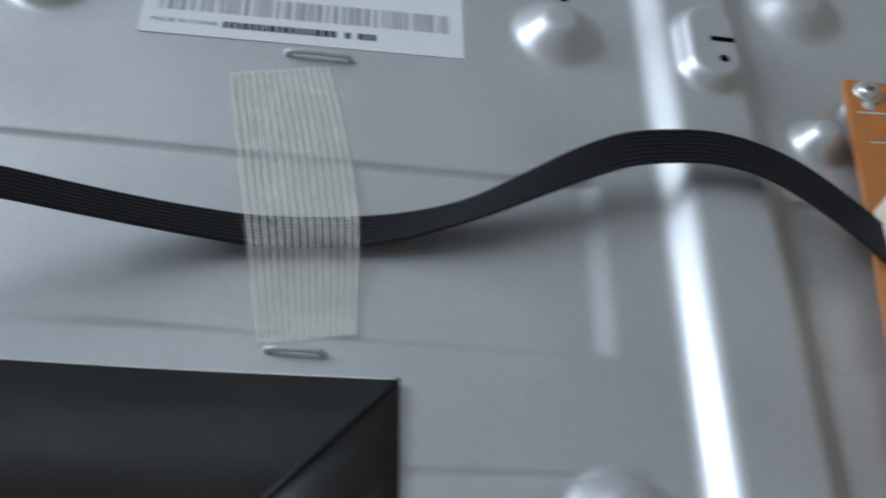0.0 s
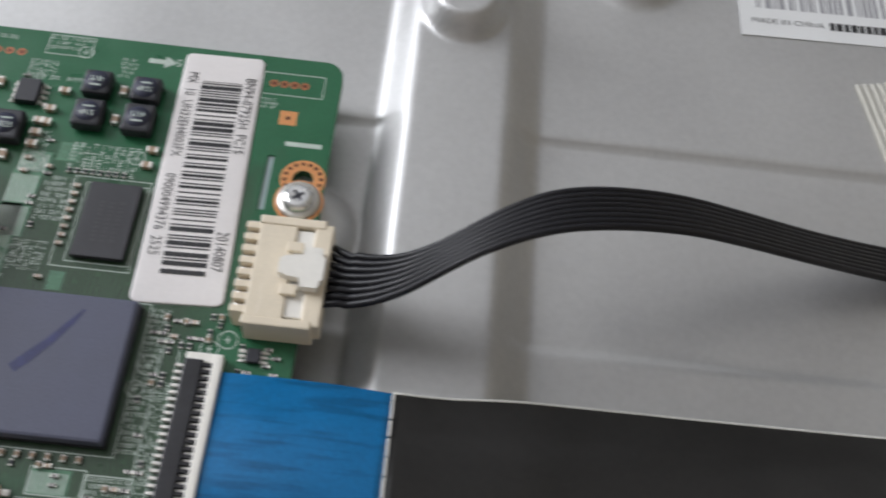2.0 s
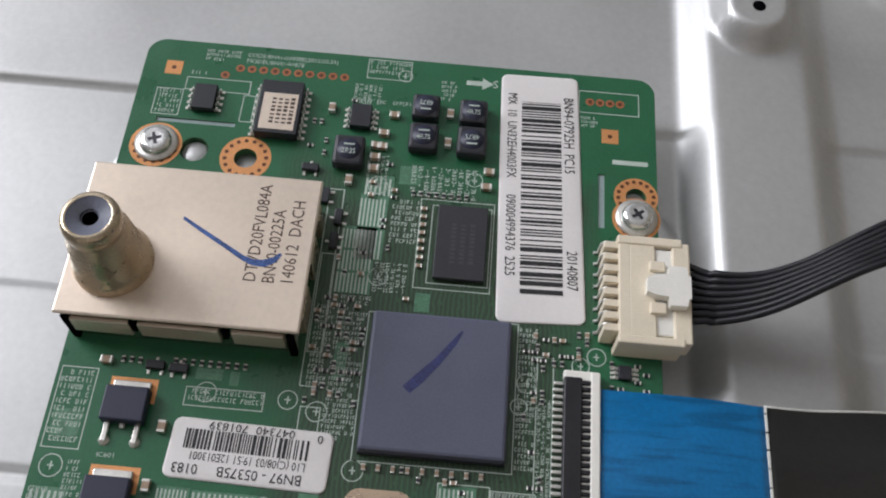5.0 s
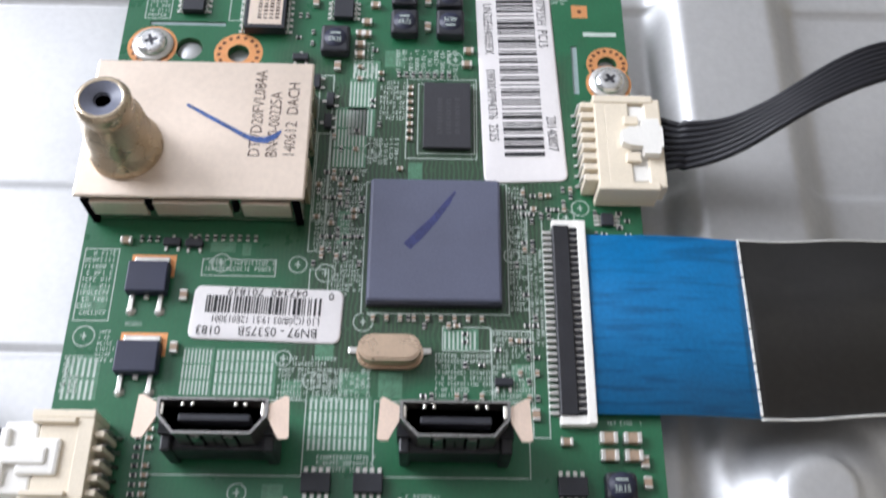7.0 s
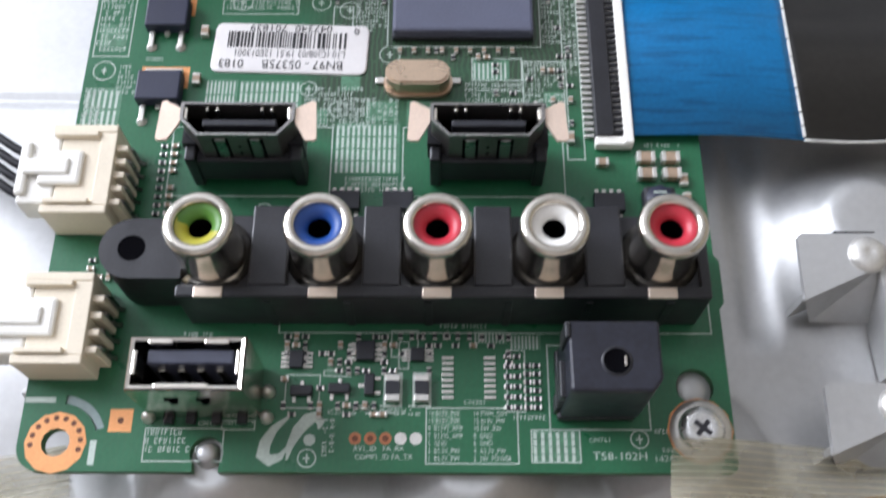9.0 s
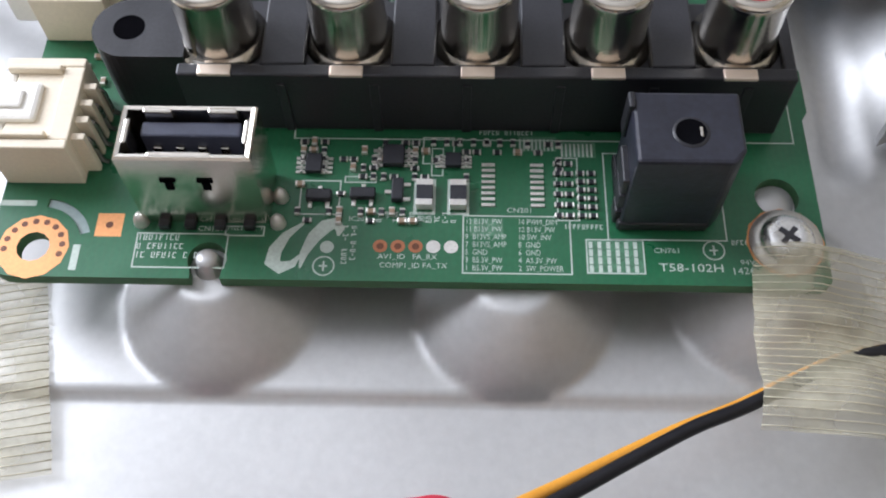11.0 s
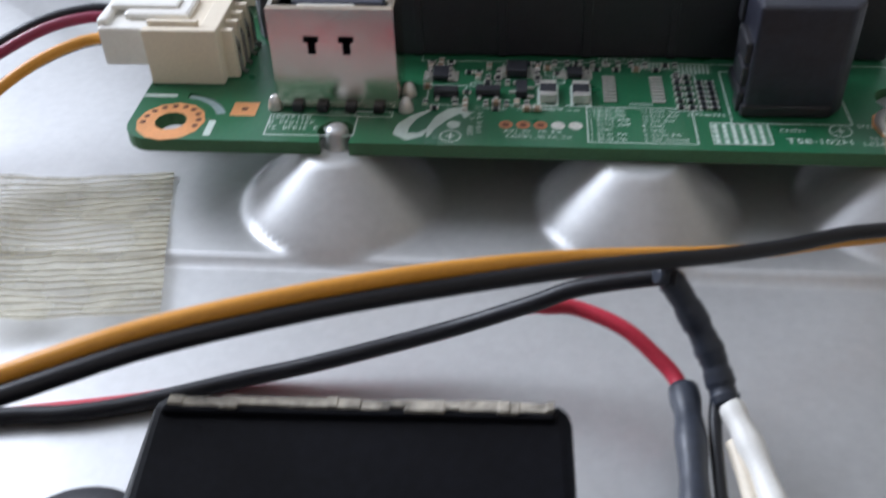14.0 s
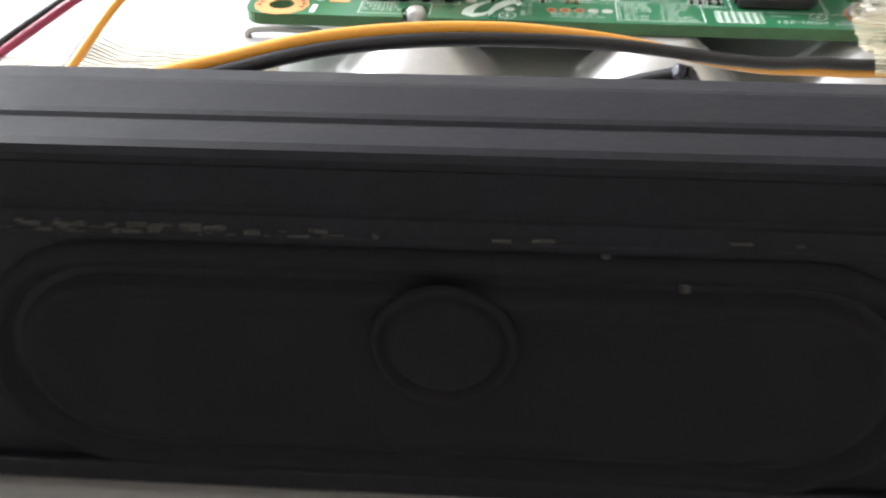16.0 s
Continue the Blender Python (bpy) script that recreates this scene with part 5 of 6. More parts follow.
# ---- screws ----
def screw(x, y, z, r, turn, label):
    s = thing("screw", label, "screw", (x, y, z), "screws that hold the board")
    bm = lathe(bmesh.new(), x, y, [(r * 0.45, z - 5), (r * 0.45, z), (r * 1.34, z), (r * 1.34, z + 0.35), (r, z + 0.42)], 36)
    part("washer", bm, SOLDER, s)
    bm = lathe(bmesh.new(), x, y, [(r, z + 0.4), (r, z + 0.9), (r * 0.86, z + 1.45), (r * 0.6, z + 1.72), (r * 0.42, z + 1.62), (0, z + 1.55)], 36)
    part("head", bm, CHROME, s)
    # solid dark grey cross: the recess's shade is put into its colour
    b = bmesh.new()
    for k in (0, 90):
        t = bmesh.new()
        box(t, -r * 0.42, r * 0.42, -r * 0.10, r * 0.10, 1.2, 1.66)
        me = finish(t, "t", HOLESHADE)
        me.transform(at(x, y, z + k * 0.0002, turn + k))
        b.from_mesh(me)
    part("cross_slot", b, mat("slot_shade", (0.07, 0.07, 0.08), 0.4, 0.8), s)


screw(0.9, 110.8, 0.05, 2.7, 20, "silver cross-head screw with washer in the board's corner")
screw(81.4, 104.3, 0.05, 2.6, 35, "silver cross-head screw beside the cream header")
screw(80.7, 1.7, 0.05, 2.9, 50, "silver cross-head screw at the board corner, half under tape")


# ---- flat cables and wires ----
def ribbon_sheet(rows, th):
    """A thin band: rows of two edge points."""
    bm = bmesh.new()
    T = [[bm.verts.new(Vector(p) * K) for p in r] for r in rows]
    B = [[bm.verts.new((Vector(p) - Vector((0, 0, th))) * K) for p in r] for r in rows]
    for i in range(len(rows) - 1):
        bm.faces.new((T[i][0], T[i + 1][0], T[i + 1][1], T[i][1])).smooth = True
        bm.faces.new((B[i][0], B[i][1], B[i + 1][1], B[i + 1][0])).smooth = True
        for k in (0, 1):
            bm.faces.new((T[i][k], T[i + 1][k], B[i + 1][k], B[i][k]))
    for i in (0, -1):
        bm.faces.new((T[i][0], T[i][1], B[i][1], B[i][0]))
    return bm


def ffc_line(off, k=6):
    pts = [(74.4, 44.0 + off, 1.4), (84, 44.0 + off, 1.6), (92, 44.0 + off, 1.3), (100, 43.9 + off, 0.4), (108, 44.4 + off, -1.0), (118, 45.6 + off, -2.4), (130, 46.6 + off, -4.6),
           (150, 47.4 + off, -6.4), (175, 48.0 + off, -7.3), (200, 48.6 + off, -7.4), (219, 49.0 + off, -7.2)]
    return smooth_line(pts, k)


flat = thing("flat_cable", "wide black flat cable with blue stiffened end, folded over", "flat cable", (150, 60, Z0))
lo, hi = ffc_line(0), ffc_line(29.6)
cut = 18
bl = BLUE.node_tree
tc = next(n for n in bl.nodes if n.type == "TEX_COORD")
mp, nz, mr = bl.nodes.new("ShaderNodeMapping"), bl.nodes.new("ShaderNodeTexNoise"), bl.nodes.new("ShaderNodeMapRange")
mp.inputs["Scale"].default_value = (80, 800, 0)
nz.inputs["Scale"].default_value, nz.inputs["Detail"].default_value = 1.0, 1
mr.inputs["From Min"].default_value, mr.inputs["From Max"].default_value = 0.50, 0.66
mr.inputs["To Min"].default_value, mr.inputs["To Max"].default_value = 1.0, 0.7
bl.links.new(tc.outputs["Object"], mp.inputs[0])
bl.links.new(mp.outputs[0], nz.inputs["Vector"])
bl.links.new(nz.outputs[0], mr.inputs[0])
tone = next(n for n in bl.nodes if n.type == "HUE_SAT")
mul = bl.nodes.new("ShaderNodeMath")
mul.operation = "MULTIPLY"
bl.links.new(tone.inputs["Value"].links[0].from_socket, mul.inputs[0])
bl.links.new(mr.outputs[0], mul.inputs[1])
bl.links.new(mul.outputs[0], tone.inputs["Value"])
part("blue_end", ribbon_sheet([(a, b) for a, b in zip(lo[:cut + 1], hi[:cut + 1])], 0.3), BLUE, flat, "bright blue stiffener film")
part("black_film", ribbon_sheet([(a, b) for a, b in zip(lo[cut:], hi[cut:])], 0.25), FILM, flat, "black shielding film")
bm = bmesh.new()
for q in (lo, hi):
    s = 1 if q is hi else -1
    tube(bm, [p + Vector((0, 0.1 * s, -0.08)) for p in q[cut:]], 0.22, 6)
part("white_edge", bm, FILMEDGE, flat)
bm = bmesh.new()
y = 0.3
rr = random.Random(3)
while y < 29.2:
    e = y + rr.uniform(1.2, 3.4)
    box(bm, 99.85, 100.25, 43.95 + y, min(43.95 + e, 73.5), 0.2, 0.66, 0.08)
    y = e + rr.uniform(0.12, 0.3)
part("dashed_edge", bm, FILMEDGE, flat)
# the fold at its far end, running on towards the bottom edge
fold = [[(190.0, 47.6, -6.9), (219.2, 78.6, -6.7)], [(192.5, 40, -7.6), (219.6, 66, -7.0)], [(193.5, 20, -8.1), (220.4, 40, -8.0)], [(194.5, 0, -8.9), (222.0, 0, -8.9)], [(195.5, -30, -9.1), (224.0, -30, -9.1)]]
part("folded_run", ribbon_sheet([[a, b] for a, b in fold], 0.25), FILM, flat)
part("crease", tube(bmesh.new(), [Vector(p) for p in ((190.0, 47.4, -6.8), (204.6, 63.0, -6.6), (219.2, 78.6, -6.6))], 0.3, 8), FILM, flat)

cable = thing("ribbon_cable", "black eight-strand ribbon cable with white plug, taped to the panel", "cable", (190, 108, Z0))
C = [(87.6, 89.4, 3.6), (92, 88.6, 4.9), (96, 88.4, 6.5), (100, 88.8, 8.7), (105, 90.2, 12.0), (110, 92.1, 15.0), (116, 94.5, 17.2), (122, 96.5, 17.8), (130, 98.6, 16.4), (140, 101.0, 12.8),
     (150, 102.9, 8.0), (160, 104.5, 3.1), (170, 106.0, -1.4), (180, 107.2, -5.0), (190, 108.0, -7.4), (200, 108.8, -7.9), (211, 110.0, -7.5), (222, 112.3, -6.3), (234, 116.2, -4.2), (247, 122.4, -1.4),
     (258, 127.6, 0.7), (268, 130.8, 1.7), (284, 132.6, 1.5), (298, 129.4, 0.5), (311, 121.0, -1.0), (322, 110.0, -1.8)]
mid = smooth_line(C, 6)
L = len(mid)
for s in range(8):
    o = s - 3.5
    pts = []
    for i, p in enumerate(mid):
        d = (mid[min(i + 1, L - 1)] - mid[max(i - 1, 0)]).normalized()
        side = Vector((0, 0, 1)).cross(d).normalized()
        f = i / (L - 1)
        pitch = 0.95 + 0.53 * math.exp(-i / 6.0)
        lean = 0.35 * math.sin(f * 9.0 + 0.6) * (0 if i < 6 else 1) - 0.9 * math.exp(-((f - 0.72) / 0.07) ** 2) - 1.1 * math.exp(-((f - 0.17) / 0.09) ** 2)
        w = side * math.cos(lean * 0.7) + Vector((0, 0, 1)) * math.sin(lean * 0.7)
        pts.append(p + w * o * pitch + Vector((0, 0.3 * min(1, i / 40), 0)))
    part("strand", tube(bmesh.new(), pts, 0.59, 8), WIRE, cable)
plug = part("plug", box(bmesh.new(), 80.0, 87.4, 81.4, 96.0, 2.1, 5.2, 0.3), WHITE, cable, "white nylon plug")
part("latch", prism(bmesh.new(), [(81.4, 87.7), (82.6, 87.2), (84.6, 87.0), (84.8, 85.6), (87.4, 85.6), (87.6, 86.8), (88.0, 87.0), (88.0, 90.6), (87.6, 90.8), (87.4, 92.2), (84.8, 92.2), (84.6, 90.8), (82.6, 90.6), (81.4, 90.0)], 5.6, 7.2), WHITE, plug)
part("rim", box(bmesh.new(), 85.6, 88.4, 80.2, 97.2, 1.2, 5.6, 0.3), CREAM, plug)


def wire(name, pts, r, material, parent, n=10):
    return part(name, tube(bmesh.new(), smooth_line(pts, 8), r, n), material, parent)


def left_plug(y0, y1, parent, x0=-8.2):
    p = part("plug", box(bmesh.new(), x0, -3.3, y0, y1, 1.6, 6.5, 0.4), WHITE, parent, "white nylon plug")
    c = (y0 + y1) / 2
    part("latch", box(bmesh.new(), x0 + 2.6, 0.2, c - 2.6, c + 2.6, 6.3, 7.3, 0.5), WHITE, p)
    part("thumb_tab", box(bmesh.new(), x0 + 0.6, -1.4, c - 1.2, c + 1.2, 7.0, 7.7, 0.35), WHITE, p)
    part("nose", box(bmesh.new(), x0 - 0.2, x0 + 1.2, (y0 + y1) / 2 - 4.0, (y0 + y1) / 2 + 4.0, 2.2, 7.2, 0.4), WHITE, p)


ir = thing("sensor_lead", "four black wires in a white plug at the board's edge", "cable", (-20, 36, Z0))
left_plug(30.2, 40.4, ir)
for k in range(4):
    y = 32.0 + 2.1 * k
    wire("strand", [(-7.6, y, 4.4), (-10.2, y + 1.2, 4.6), (-14, 36.0 + 2.0 * k, 4.6), (-20, 40.2 + 1.8 * k, 4.0), (-31, 47 + 1.5 * k, 1.6), (-50, 56 + 1.3 * k, -4.6), (-80, 62 + 1.2 * k, -7.7), (-140, 66 + 1.2 * k, -7.7)], 0.62, WIRE, ir)

lead = thing("speaker_lead", "yellow, black and maroon speaker wires with a white plug", "cable", (0, -10, Z0))
left_plug(9.4, 18.8, lead, -10.4)
PAIR = [(-10.2, 11.6, 4.2), (-14.0, 10.4, 3.8), (-19.0, 7.0, 2.4), (-23.5, 1.0, 0.0), (-26.2, -7.0, -3.6), (-27.5, -18, -6.6), (-27.0, -30, -7.0), (-25, -44, -3.5), (-18, -55, 3.5), (-8, -57.6, 9.5), (1.0, -54.3, 12.4), (8, -51.3, 13.4), (15, -48.2, 14.2), (22, -45.1, 14.1),
        (29, -41.6, 13.2), (36, -37.9, 11.7), (43, -34.0, 9.7), (50, -30.0, 7.2), (56, -26.5, 4.9), (62, -22.9, 2.9), (68, -19.6, 1.6), (74, -16.8, 0.3), (82.3, -12.3, -1.3), (88.4, -9.7, -3.0), (96, -7.6, -5.5), (112, -5.5, -8.0), (150, -8, -8.4), (190, -14, -8.4)]


def beside(pts, o, dz):
    out = []
    for i, p in enumerate(pts):
        a, b = Vector(pts[max(i - 1, 0)]), Vector(pts[min(i + 1, len(pts) - 1)])
        d = (b - a).normalized()
        s = Vector((0, 0, 1)).cross(d).normalized()
        out.append(tuple(Vector(p) + s * o + Vector((0, 0, dz))))
    return out


def twisted(pts, sign):
    """One of two wires lying together, the pair turning over along the way."""
    fine = smooth_line(pts, 6)
    out = []
    for i, p in enumerate(fine):
        d = (fine[min(i + 1, len(fine) - 1)] - fine[max(i - 1, 0)]).normalized()
        s = Vector((0, 0, 1)).cross(d).normalized()
        u = d.cross(s)
        a = radians(30 - 95 * min(1, max(0, (p.x - 33) / 36)) if i > 60 else 30)
        out.append(p + sign * 0.66 * (s * math.cos(a) + u * math.sin(a)))
    return out


part("yellow_strand", tube(bmesh.new(), twisted(PAIR, 1), 0.68, 12), YELLOW, lead)
part("black_strand", tube(bmesh.new(), twisted(PAIR, -1), 0.70, 12), WIRE, lead)
RP = [(-10.2, 16.8, 4.4), (-14.5, 16.4, 4.6), (-20.5, 14.2, 3.6), (-29, 9.0, 0.0), (-38, 2.0, -5.0), (-43, -12, -7.4), (-47, -40, -8.2), (-60, -70, -8.4), (-110, -86, -8.4)]
wire("maroon_strand", beside(RP, 0.7, 0.0), 0.7, MAROON, lead)
wire("black_strand", beside(RP, -0.7, 0.4), 0.7, WIRE, lead)

spl = thing("speaker_splice", "black and red wires with heat-shrink joints running to the speaker", "cable", (50, -28, Z0))
wire("black_strand", [(52.4, -29.2, 4.4), (50.6, -28.6, 4.0), (44.5, -28.0, 2.0), (40.6, -28.0, 0.0), (32.7, -27.7, -4.0), (20.8, -30.0, -6.6), (14.3, -31.2, -7.7), (5.4, -33.9, -8.4), (-0.7, -35.4, -8.5), (-6.6, -36.1, -8.5), (-20, -39, -8.5), (-60, -52, -8.5)], 0.8, WIRE, spl)
wire("red_strand", [(53.4, -34.5, -4.6), (53.0, -32.4, -4.2), (51.6, -30.6, -3.6), (48.7, -28.0, -2.6), (44.7, -26.3, -2.0), (42.0, -26.6, -1.6), (39.6, -26.9, -1.6), (32.7, -26.9, -4.9), (20.8, -29.2, -7.5), (14.3, -30.4, -8.5), (5.4, -33.1, -8.9), (-6.6, -35.5, -9.0), (-20, -38.4, -9.0)], 0.72, RED, spl)
pts = smooth_line([(50.6, -29.4, 4.8), (51.8, -28.8, 4.0), (54.0, -30.2, 1.0), (55.6, -32.0, -1.5), (56.4, -34.0, -3.2), (56.7, -35.6, -3.8)], 8)
part("shrink_sleeve", tube(bmesh.new(), pts, [0.45 + 0.75 * min(1, i / 12) ** 0.5 + 0.08 * math.sin(i * 0.9) + 0.05 * math.sin(i * 2.3) for i in range(len(pts))], 12), SHRINK, spl, "wrinkled blue-black heat-shrink sleeve")
wire("black_strand", [(56.0, -34.6, -3.6), (55.6, -37.4, -4.4), (55.4, -43, -5.2), (55.2, -50, -5.6)], 0.55, WIRE, spl)
part("shrink_sleeve", tube(bmesh.new(), smooth_line([(53.5, -33.2, -4.4), (53.6, -37.4, -4.5), (53.3, -44.0, -4.7), (53.0, -50, -5.0)], 8), [1.25 + 0.1 * math.sin(i * 0.8) for i in range(25)], 12), SHRINK, spl)
sl = part("terminal", tube(bmesh.new(), smooth_line([(56.7, -34.8, -3.6), (57.6, -38.0, -3.8), (58.6, -42, -4.2), (59.8, -50, -4.6)], 8), [0.75 + 0.35 * min(1, i / 4) + 0.1 * math.sin(i * 0.7) for i in range(25)], 10), WHITE, spl, "white terminal sleeve")
part("crimp", tube(bmesh.new(), smooth_line([(56.9, -38.6, -4.6), (57.4, -42, -4.8), (58.0, -50, -5.0)], 6), 0.7, 10), CREAM, sl)


# ---- filament tape ----
def tape(name, label, grid, threads, wrinkle, seed, at_, film_mat, thread_mat, r):
    """A translucent strip over a grid of points (rows across, columns along) with its glass threads."""
    tp = thing(name, label, "tape", at_, "strips of tape")
    rr = random.Random(seed)
    n, m = len(grid), len(grid[0])
    fine = [smooth_line(r, 6) for r in grid]
    cols = [smooth_line([fine[i][j] for i in range(n)], 5) for j in range(len(fine[0]))]
    for j, c in enumerate(cols):
        for i, p in enumerate(c):
            p.z += wrinkle * (noise.noise(Vector((p.x * 0.12, p.y * 0.5, seed))) + 0.4 * noise.noise(Vector((p.x * 0.4, p.y * 1.2, seed + 5))))
    bm = bmesh.new()
    V = [[bm.verts.new(p * K) for p in c] for c in cols]
    for a, b in zip(V, V[1:]):
        for i in range(len(a) - 1):
            bm.faces.new((a[i], b[i], b[i + 1], a[i + 1])).smooth = True
    part("film", bm, film_mat, tp)
    for t in range(threads):
        f = (t + 0.5) / threads * (len(cols[0]) - 1)
        i, u = int(f), f - int(f)
        line = [c[i].lerp(c[min(i + 1, len(c) - 1)], u) + Vector((0, 0, 0.03)) for c in cols]
        part("thread", tube(bmesh.new(), line, r, 5), thread_mat, tp)
    return tp


# over the ribbon cable: across the width in rows, along its length in columns
def lift(x, y):
    d = abs(y - (108.8 + 0.1 * (x - 200)))
    dip = 0.8 if 90 < y < 124 else 0.0
    return max(Z0 - dip + 0.22, -6.2 - 0.36 * max(0, d - 3.9))


rows = []
for k in range(6):
    u = k / 5
    r = []
    for v in (0, 0.12, 0.25, 0.4, 0.52, 0.58, 0.64, 0.70, 0.78, 0.9, 1.0):
        x = (180.2 + 21.6 * u) * (1 - v) + (193.3 + 17.4 * u) * v + (3.0 * u * math.sin(v * 3.0))
        y = (148.8 + 5.0 * u) * (1 - v) + (83.8 + 4.0 * u) * v
        r.append((x, y, lift(x, y)))
    rows.append(r)
tape("tape_strip", "yellowish filament tape strip holding the ribbon cable to the panel", rows, 15, 0.32, 2, (200, 115, Z0), TAPE, PALETHREAD, 0.15)
rows = []
for k in range(7):
    u = k / 6
    rows.append([(-1.9 + 5.6 * u + 0.2, 1.6 - 24.0 * u, Z0 + (0.5 if u < .8 else 0.2)), (-12 + 1.0 * u, -0.5 - 24.6 * u, Z0 + 1.0), (-22, -2.0 - 25.0 * u, Z0 + (2.6 if 0.2 < u < 0.9 else 2.0)), (-27, -3.0 - 24.5 * u, Z0 + 4.4 - 2.0 * u), (-33, -3.5 - 24 * u, Z0 + 2.2), (-46, -4 - 24 * u, Z0 + 0.4)])
tape("tape_strip", "wrinkled filament tape patch over the speaker wires on the panel", rows, 24, 0.6, 4, (-20, -12, Z0), AGEDTAPE, THREAD, 0.07)
rows = []
for k in range(7):
    u = k / 6
    z = (2.3, 0.9, 0.3, 0.1, 1.2, 2.2, 1.0)[k]
    rows.append([(76.7 - 1.6 * u, 0.2 - 19.6 * u, z), (82, 0.2 - 19.8 * u, z + (0.3 if u < .2 else 0) - 0.5 * u), (87, 0.2 - 20.0 * u, z - 1.4), (94, 0.3 - 20.4 * u, z - 4.2), (104, 0.6 - 20.8 * u, Z0 + 2.4), (114, 0.8 - 21 * u, Z0 + 0.6)])
tape("tape_strip", "wrinkled filament tape over the board's corner and the speaker wires", rows, 24, 0.75, 9, (92, -8, Z0), AGEDTAPE, THREAD, 0.06)

# ---- loudspeaker: long black box with an oval driver in its front ----
spk = thing("loudspeaker", "long black plastic loudspeaker box with a dusty oval driver", "speaker", (30, -70, Z0))
turn = Matrix.Translation((40 * K, 0, 0)) @ Matrix.Rotation(radians(1.5), 4, "Z") @ Matrix.Translation((-40 * K, 0, 0))


def spart(name, bm, m, label="", parent=None):
    me = finish(bm, name, m)
    me.transform(turn)
    return part(name, me, None, parent or spk, label)


# its section, from the bottom at the back over the grooved top to the bottom in front
SECTION = [(-64.4, Z0), (-64.4, 18.7), (-64.6, 19.3), (-65.1, 19.65), (-68.6, 20.5), (-69.2, 20.55), (-73.0, 20.4), (-73.5, 20.28), (-73.8, 20.05), (-74.2, 20.05), (-74.5, 20.3), (-74.9, 20.5),
           (-77.4, 20.5), (-78.0, 20.3), (-78.35, 19.85), (-78.4, 19.4), (-78.2, 19.15), (-77.9, 19.0), (-77.9, 16.1), (-78.1, 15.9), (-78.35, 15.75), (-78.35, Z0)]
bm = bmesh.new()
ends = [[bm.verts.new((x * K, y * K, z * K)) for y, z in SECTION] for x in (-75, 135)]
n = len(SECTION)
for i in range(n):
    bm.faces.new((ends[0][i], ends[0][(i + 1) % n], ends[1][(i + 1) % n], ends[1][i]))
bm.faces.new(ends[0][::-1])
bm.faces.new(ends[1])
spart("cabinet", bm, SPKR)
spart("front_band", box(bmesh.new(), -75, 135, -79.2, -77.6, -8.3, -6.2, 0.25), SPKR)


def oval(bm, cx, cz, hw, r, y, d, n=12):
    """Points of a racetrack in the front face."""
    pts = []
    for i in range(n + 1):
        a = radians(90 + 180 * i / n)
        pts.append((cx - hw + r * math.cos(a), cz + r * math.sin(a)))
    for i in range(n + 1):
        a = radians(-90 + 180 * i / n)
        pts.append((cx + hw + r * math.cos(a), cz + r * math.sin(a)))
    return [bm.verts.new((x * K, y * K, z * K)) for x, z in pts]


bm = bmesh.new()
loops = [oval(bm, 28.4, 3.4, 22.5, r, y, 0) for r, y in ((10.2, -78.3), (10.0, -79.0), (9.2, -79.2), (8.7, -78.9), (8.1, -78.3), (7.6, -78.25), (7.2, -79.0), (6.5, -79.3), (5.8, -79.0), (5.0, -78.75), (3.0, -78.7), (1.0, -78.7))]
n = len(loops[0])
for a, b in zip(loops, loops[1:]):
    for i in range(n):
        bm.faces.new((a[i], a[(i + 1) % n], b[(i + 1) % n], b[i])).smooth = True
bm.faces.new(loops[-1])
drv = spart("driver", bm, CONE, "black oval paper cone")
bm = bmesh.new()
prof = [(5.0, -79.35), (4.9, -79.75), (4.3, -79.7), (4.1, -79.2), (3.4, -80.0), (2.2, -80.5), (1.0, -80.7), (0, -80.75)]
lathe(bm, 0, 0, [(r, -y) for r, y in prof], 32)
bm.transform(Matrix.Translation((28.2 * K, 0, 6.6 * K)) @ Matrix.Rotation(radians(90), 4, "X"))
spart("dust_cap", bm, CONE, "", drv)
bm = bmesh.new()
rr = random.Random(12)
for k in range(70):
    x = rr.uniform(-10, 60)
    if rr.random() < 0.75:
        x = rr.uniform(-5, 22)
    w, h = rr.uniform(0.3, 1.5), rr.uniform(0.1, 0.4)
    z = 14.6 + rr.uniform(-0.5, 0.3)
    box(bm, x, x + w, -78.5, -78.1, z, z + h, 0.1)
for x, z in ((43.2, 11.0), (38, 13.0)):
    box(bm, x, x + 0.7, -78.6, -78.1, z, z + 0.8, 0.15)
tagged(spart("dust_line", bm, DUST), kind="stuff")
bm = bmesh.new()
box(bm, -75, 135, -78.42, -78.05, 13.6, 14.4, 0.15)
spart("front_ledge", bm, SPKR)
bm = bmesh.new()
prism(bm, [(13.0, -65), (15.1, -49.2), (41.0, -49.0), (41.7, -49.8), (42.4, -65)], Z0, 10.9)
me_ = finish(bm, "mounting_block", SPKR)
bm = bmesh.new()
bm.from_mesh(me_)
for v in bm.verts:
    if v.co.z > 0 and v.co.y < -0.06:
        v.co.z = 4.0 * K
    if v.co.z < 0 and v.co.x < 0.02:
        v.co.x -= 6.5 * K
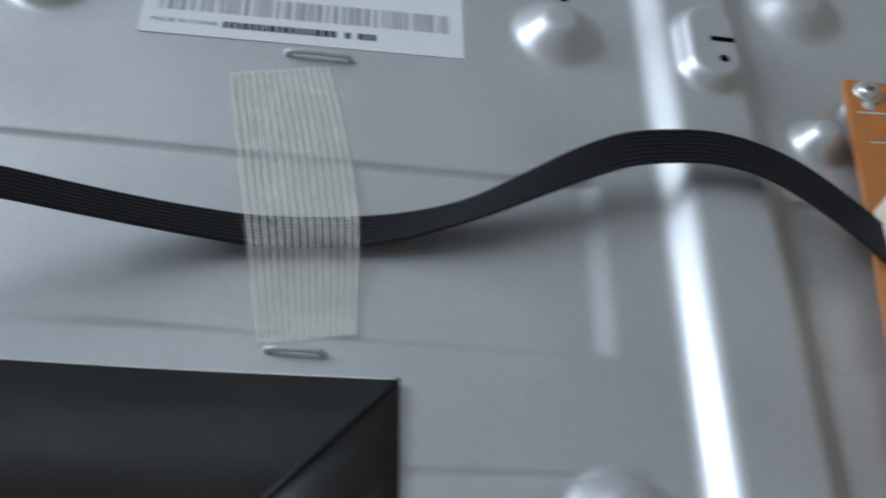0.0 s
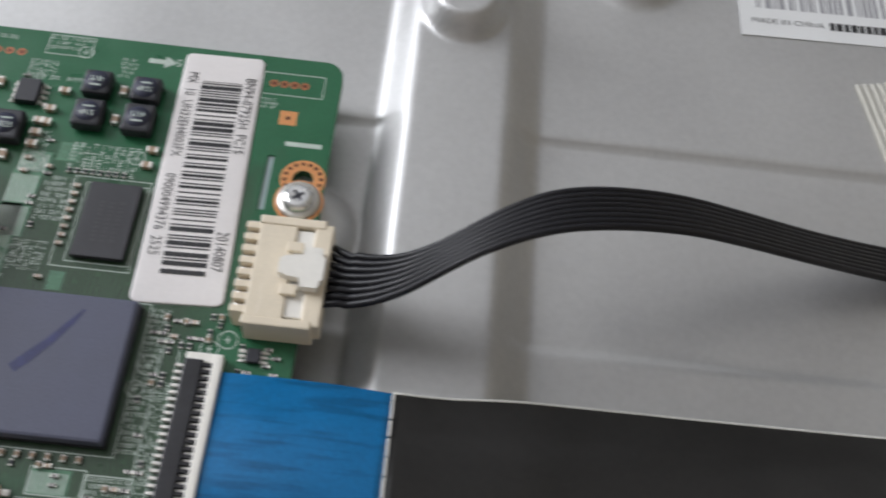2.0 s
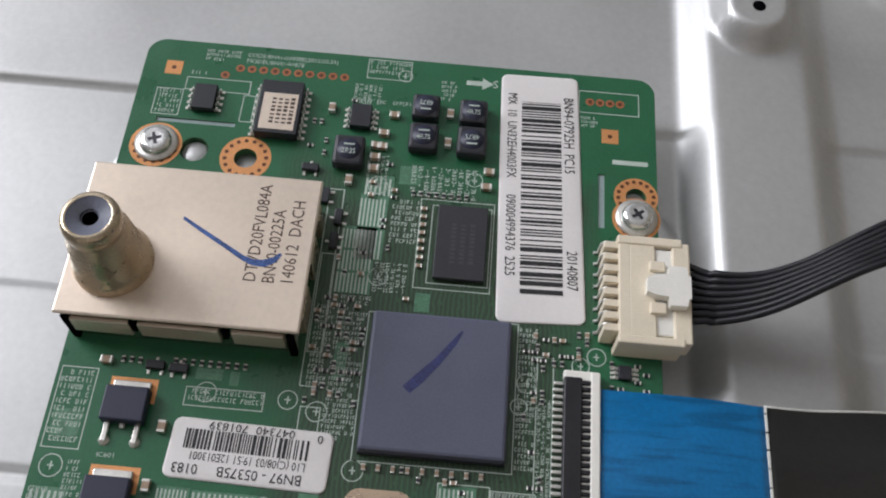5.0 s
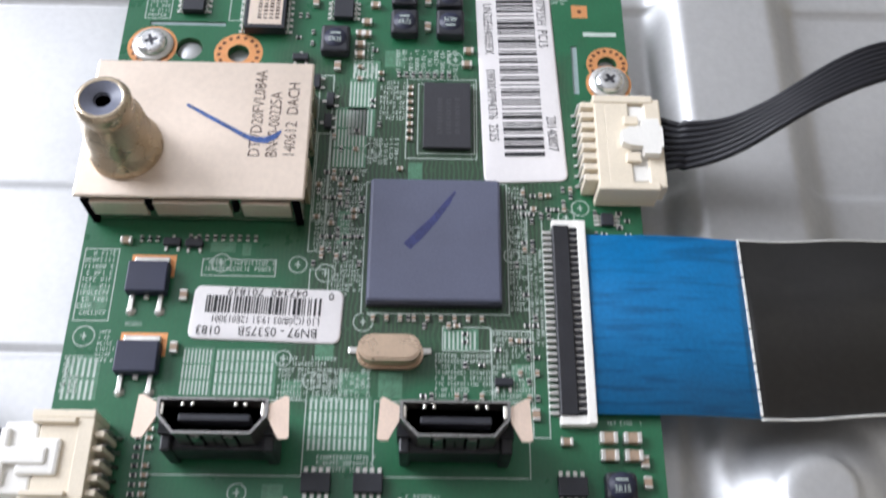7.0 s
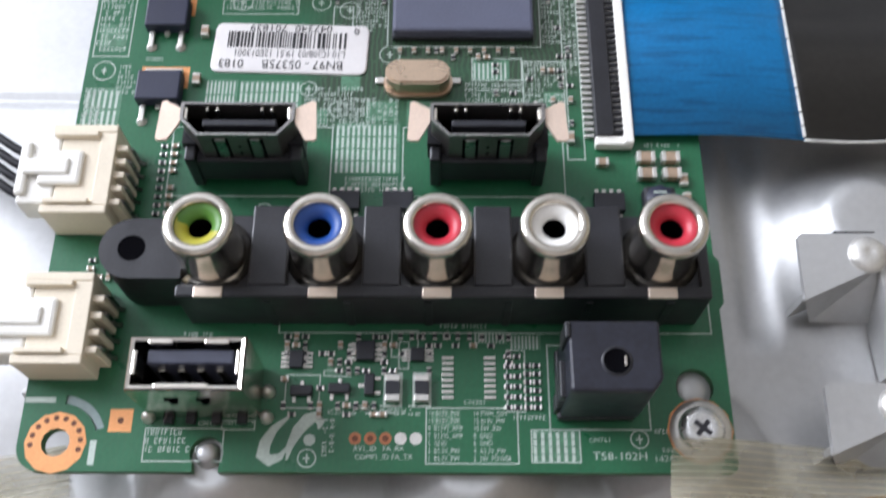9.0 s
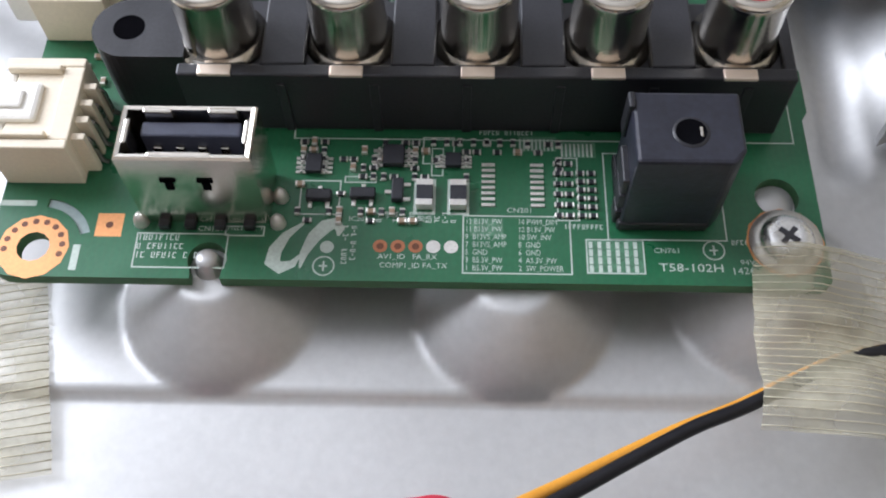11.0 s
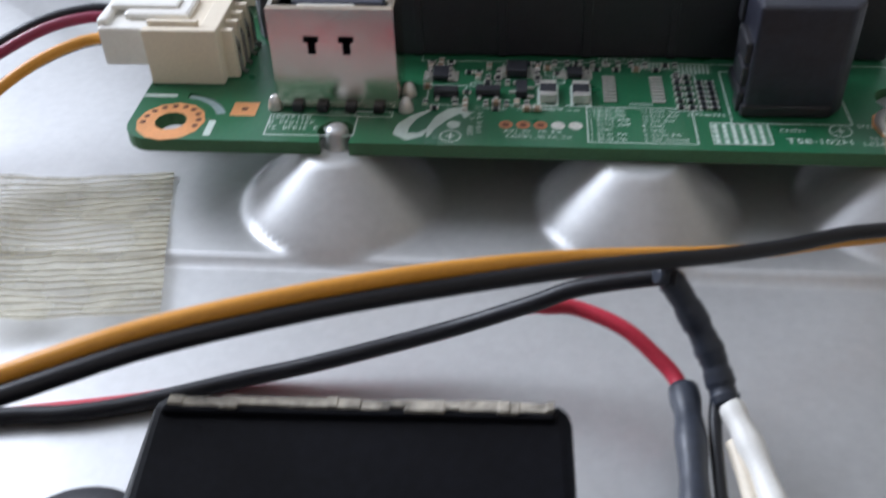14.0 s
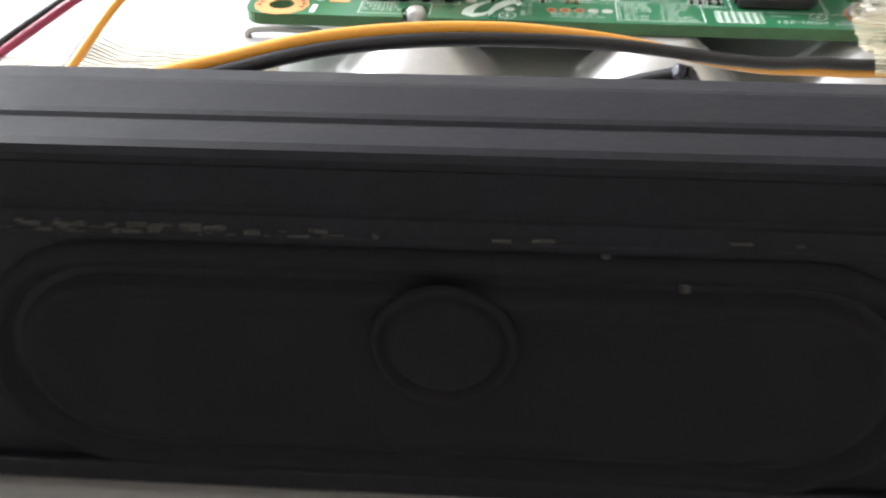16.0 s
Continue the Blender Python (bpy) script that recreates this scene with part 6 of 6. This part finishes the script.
bmesh.ops.bevel(bm, geom=bm.edges[:], offset=0.5 * K, segments=2, profile=0.5, affect="EDGES")
spart("mounting_block", bm, SPKR)
bm = bmesh.new()
box(bm, 15.5, 40.8, -50.4, -49.2, 3, 11.1, 0.4)
spart("mounting_lip", bm, SPKR)
bm = bmesh.new()
rr = random.Random(21)
x = 16.0
while x < 40.2:
    w = rr.uniform(0.7, 2.6)
    box(bm, x, min(x + w, 40.6), -50.2 + rr.uniform(0, 0.3), -49.15 - rr.uniform(0, 0.2), 10.9, 11.12 + rr.uniform(0.05, 0.25), 0.08)
    x += w - 0.1 + rr.choice((0, 0, 0, 0, 0, 0.5))
tagged(spart("adhesive_residue", bm, RESIDUE, "pale torn adhesive on the rim"), kind="stuff")
spart("grommet", lathe(bmesh.new(), 9.2, -55.5, [(6.2, Z0), (6.2, 1.0), (5.6, 2.2), (3.0, 2.6), (2.6, 1.0), (0, 0.8)], 32), BLACK, "black rubber grommet")
bm = bmesh.new()
box(bm, -75, 135, -65.5, -62.8, Z0, 15.5, 0.8)
spart("rear_step", bm, SPKR)

# ---- brown power board at the far end of the ribbon cable ----
pw = thing("power_board", "brown single-sided circuit board with white connector, screwed on a steel post", "circuit board", (340, 140, Z0))
part("laminate", prism(bmesh.new(), [(321.0, 161.8), (317.6, 122.0), (312.0, 70), (400, 70), (400, 162.4)], -4.4, -2.8), BROWN, pw)
bm = bmesh.new()
stroke(bm, [(322.0, 151.8), (345, 153.0)], 0.5, -2.76)
stroke(bm, [(323, 143.0), (330, 143.4), (331, 138)], 0.35, -2.76)
part("legend_print", bm, SILK, pw)
part("header", box(bmesh.new(), 318.6, 330, 96, 123.5, -2.8, 5, 0.4), CREAM, pw, "cream nylon header")
part("solder_land", lathe(bmesh.new(), 325.5, 154.2, [(1.6, -2.78), (1.0, -2.4), (0, -2.3)], 20), SOLDER, pw)
part("post", lathe(bmesh.new(), 326, 158, [(3.4, Z0 - 0.5), (3.0, -4.4)], 24), STEEL, pw)
screw(326.0, 158.2, -2.8, 2.5, 15, "silver cross-head screw in the brown power board")
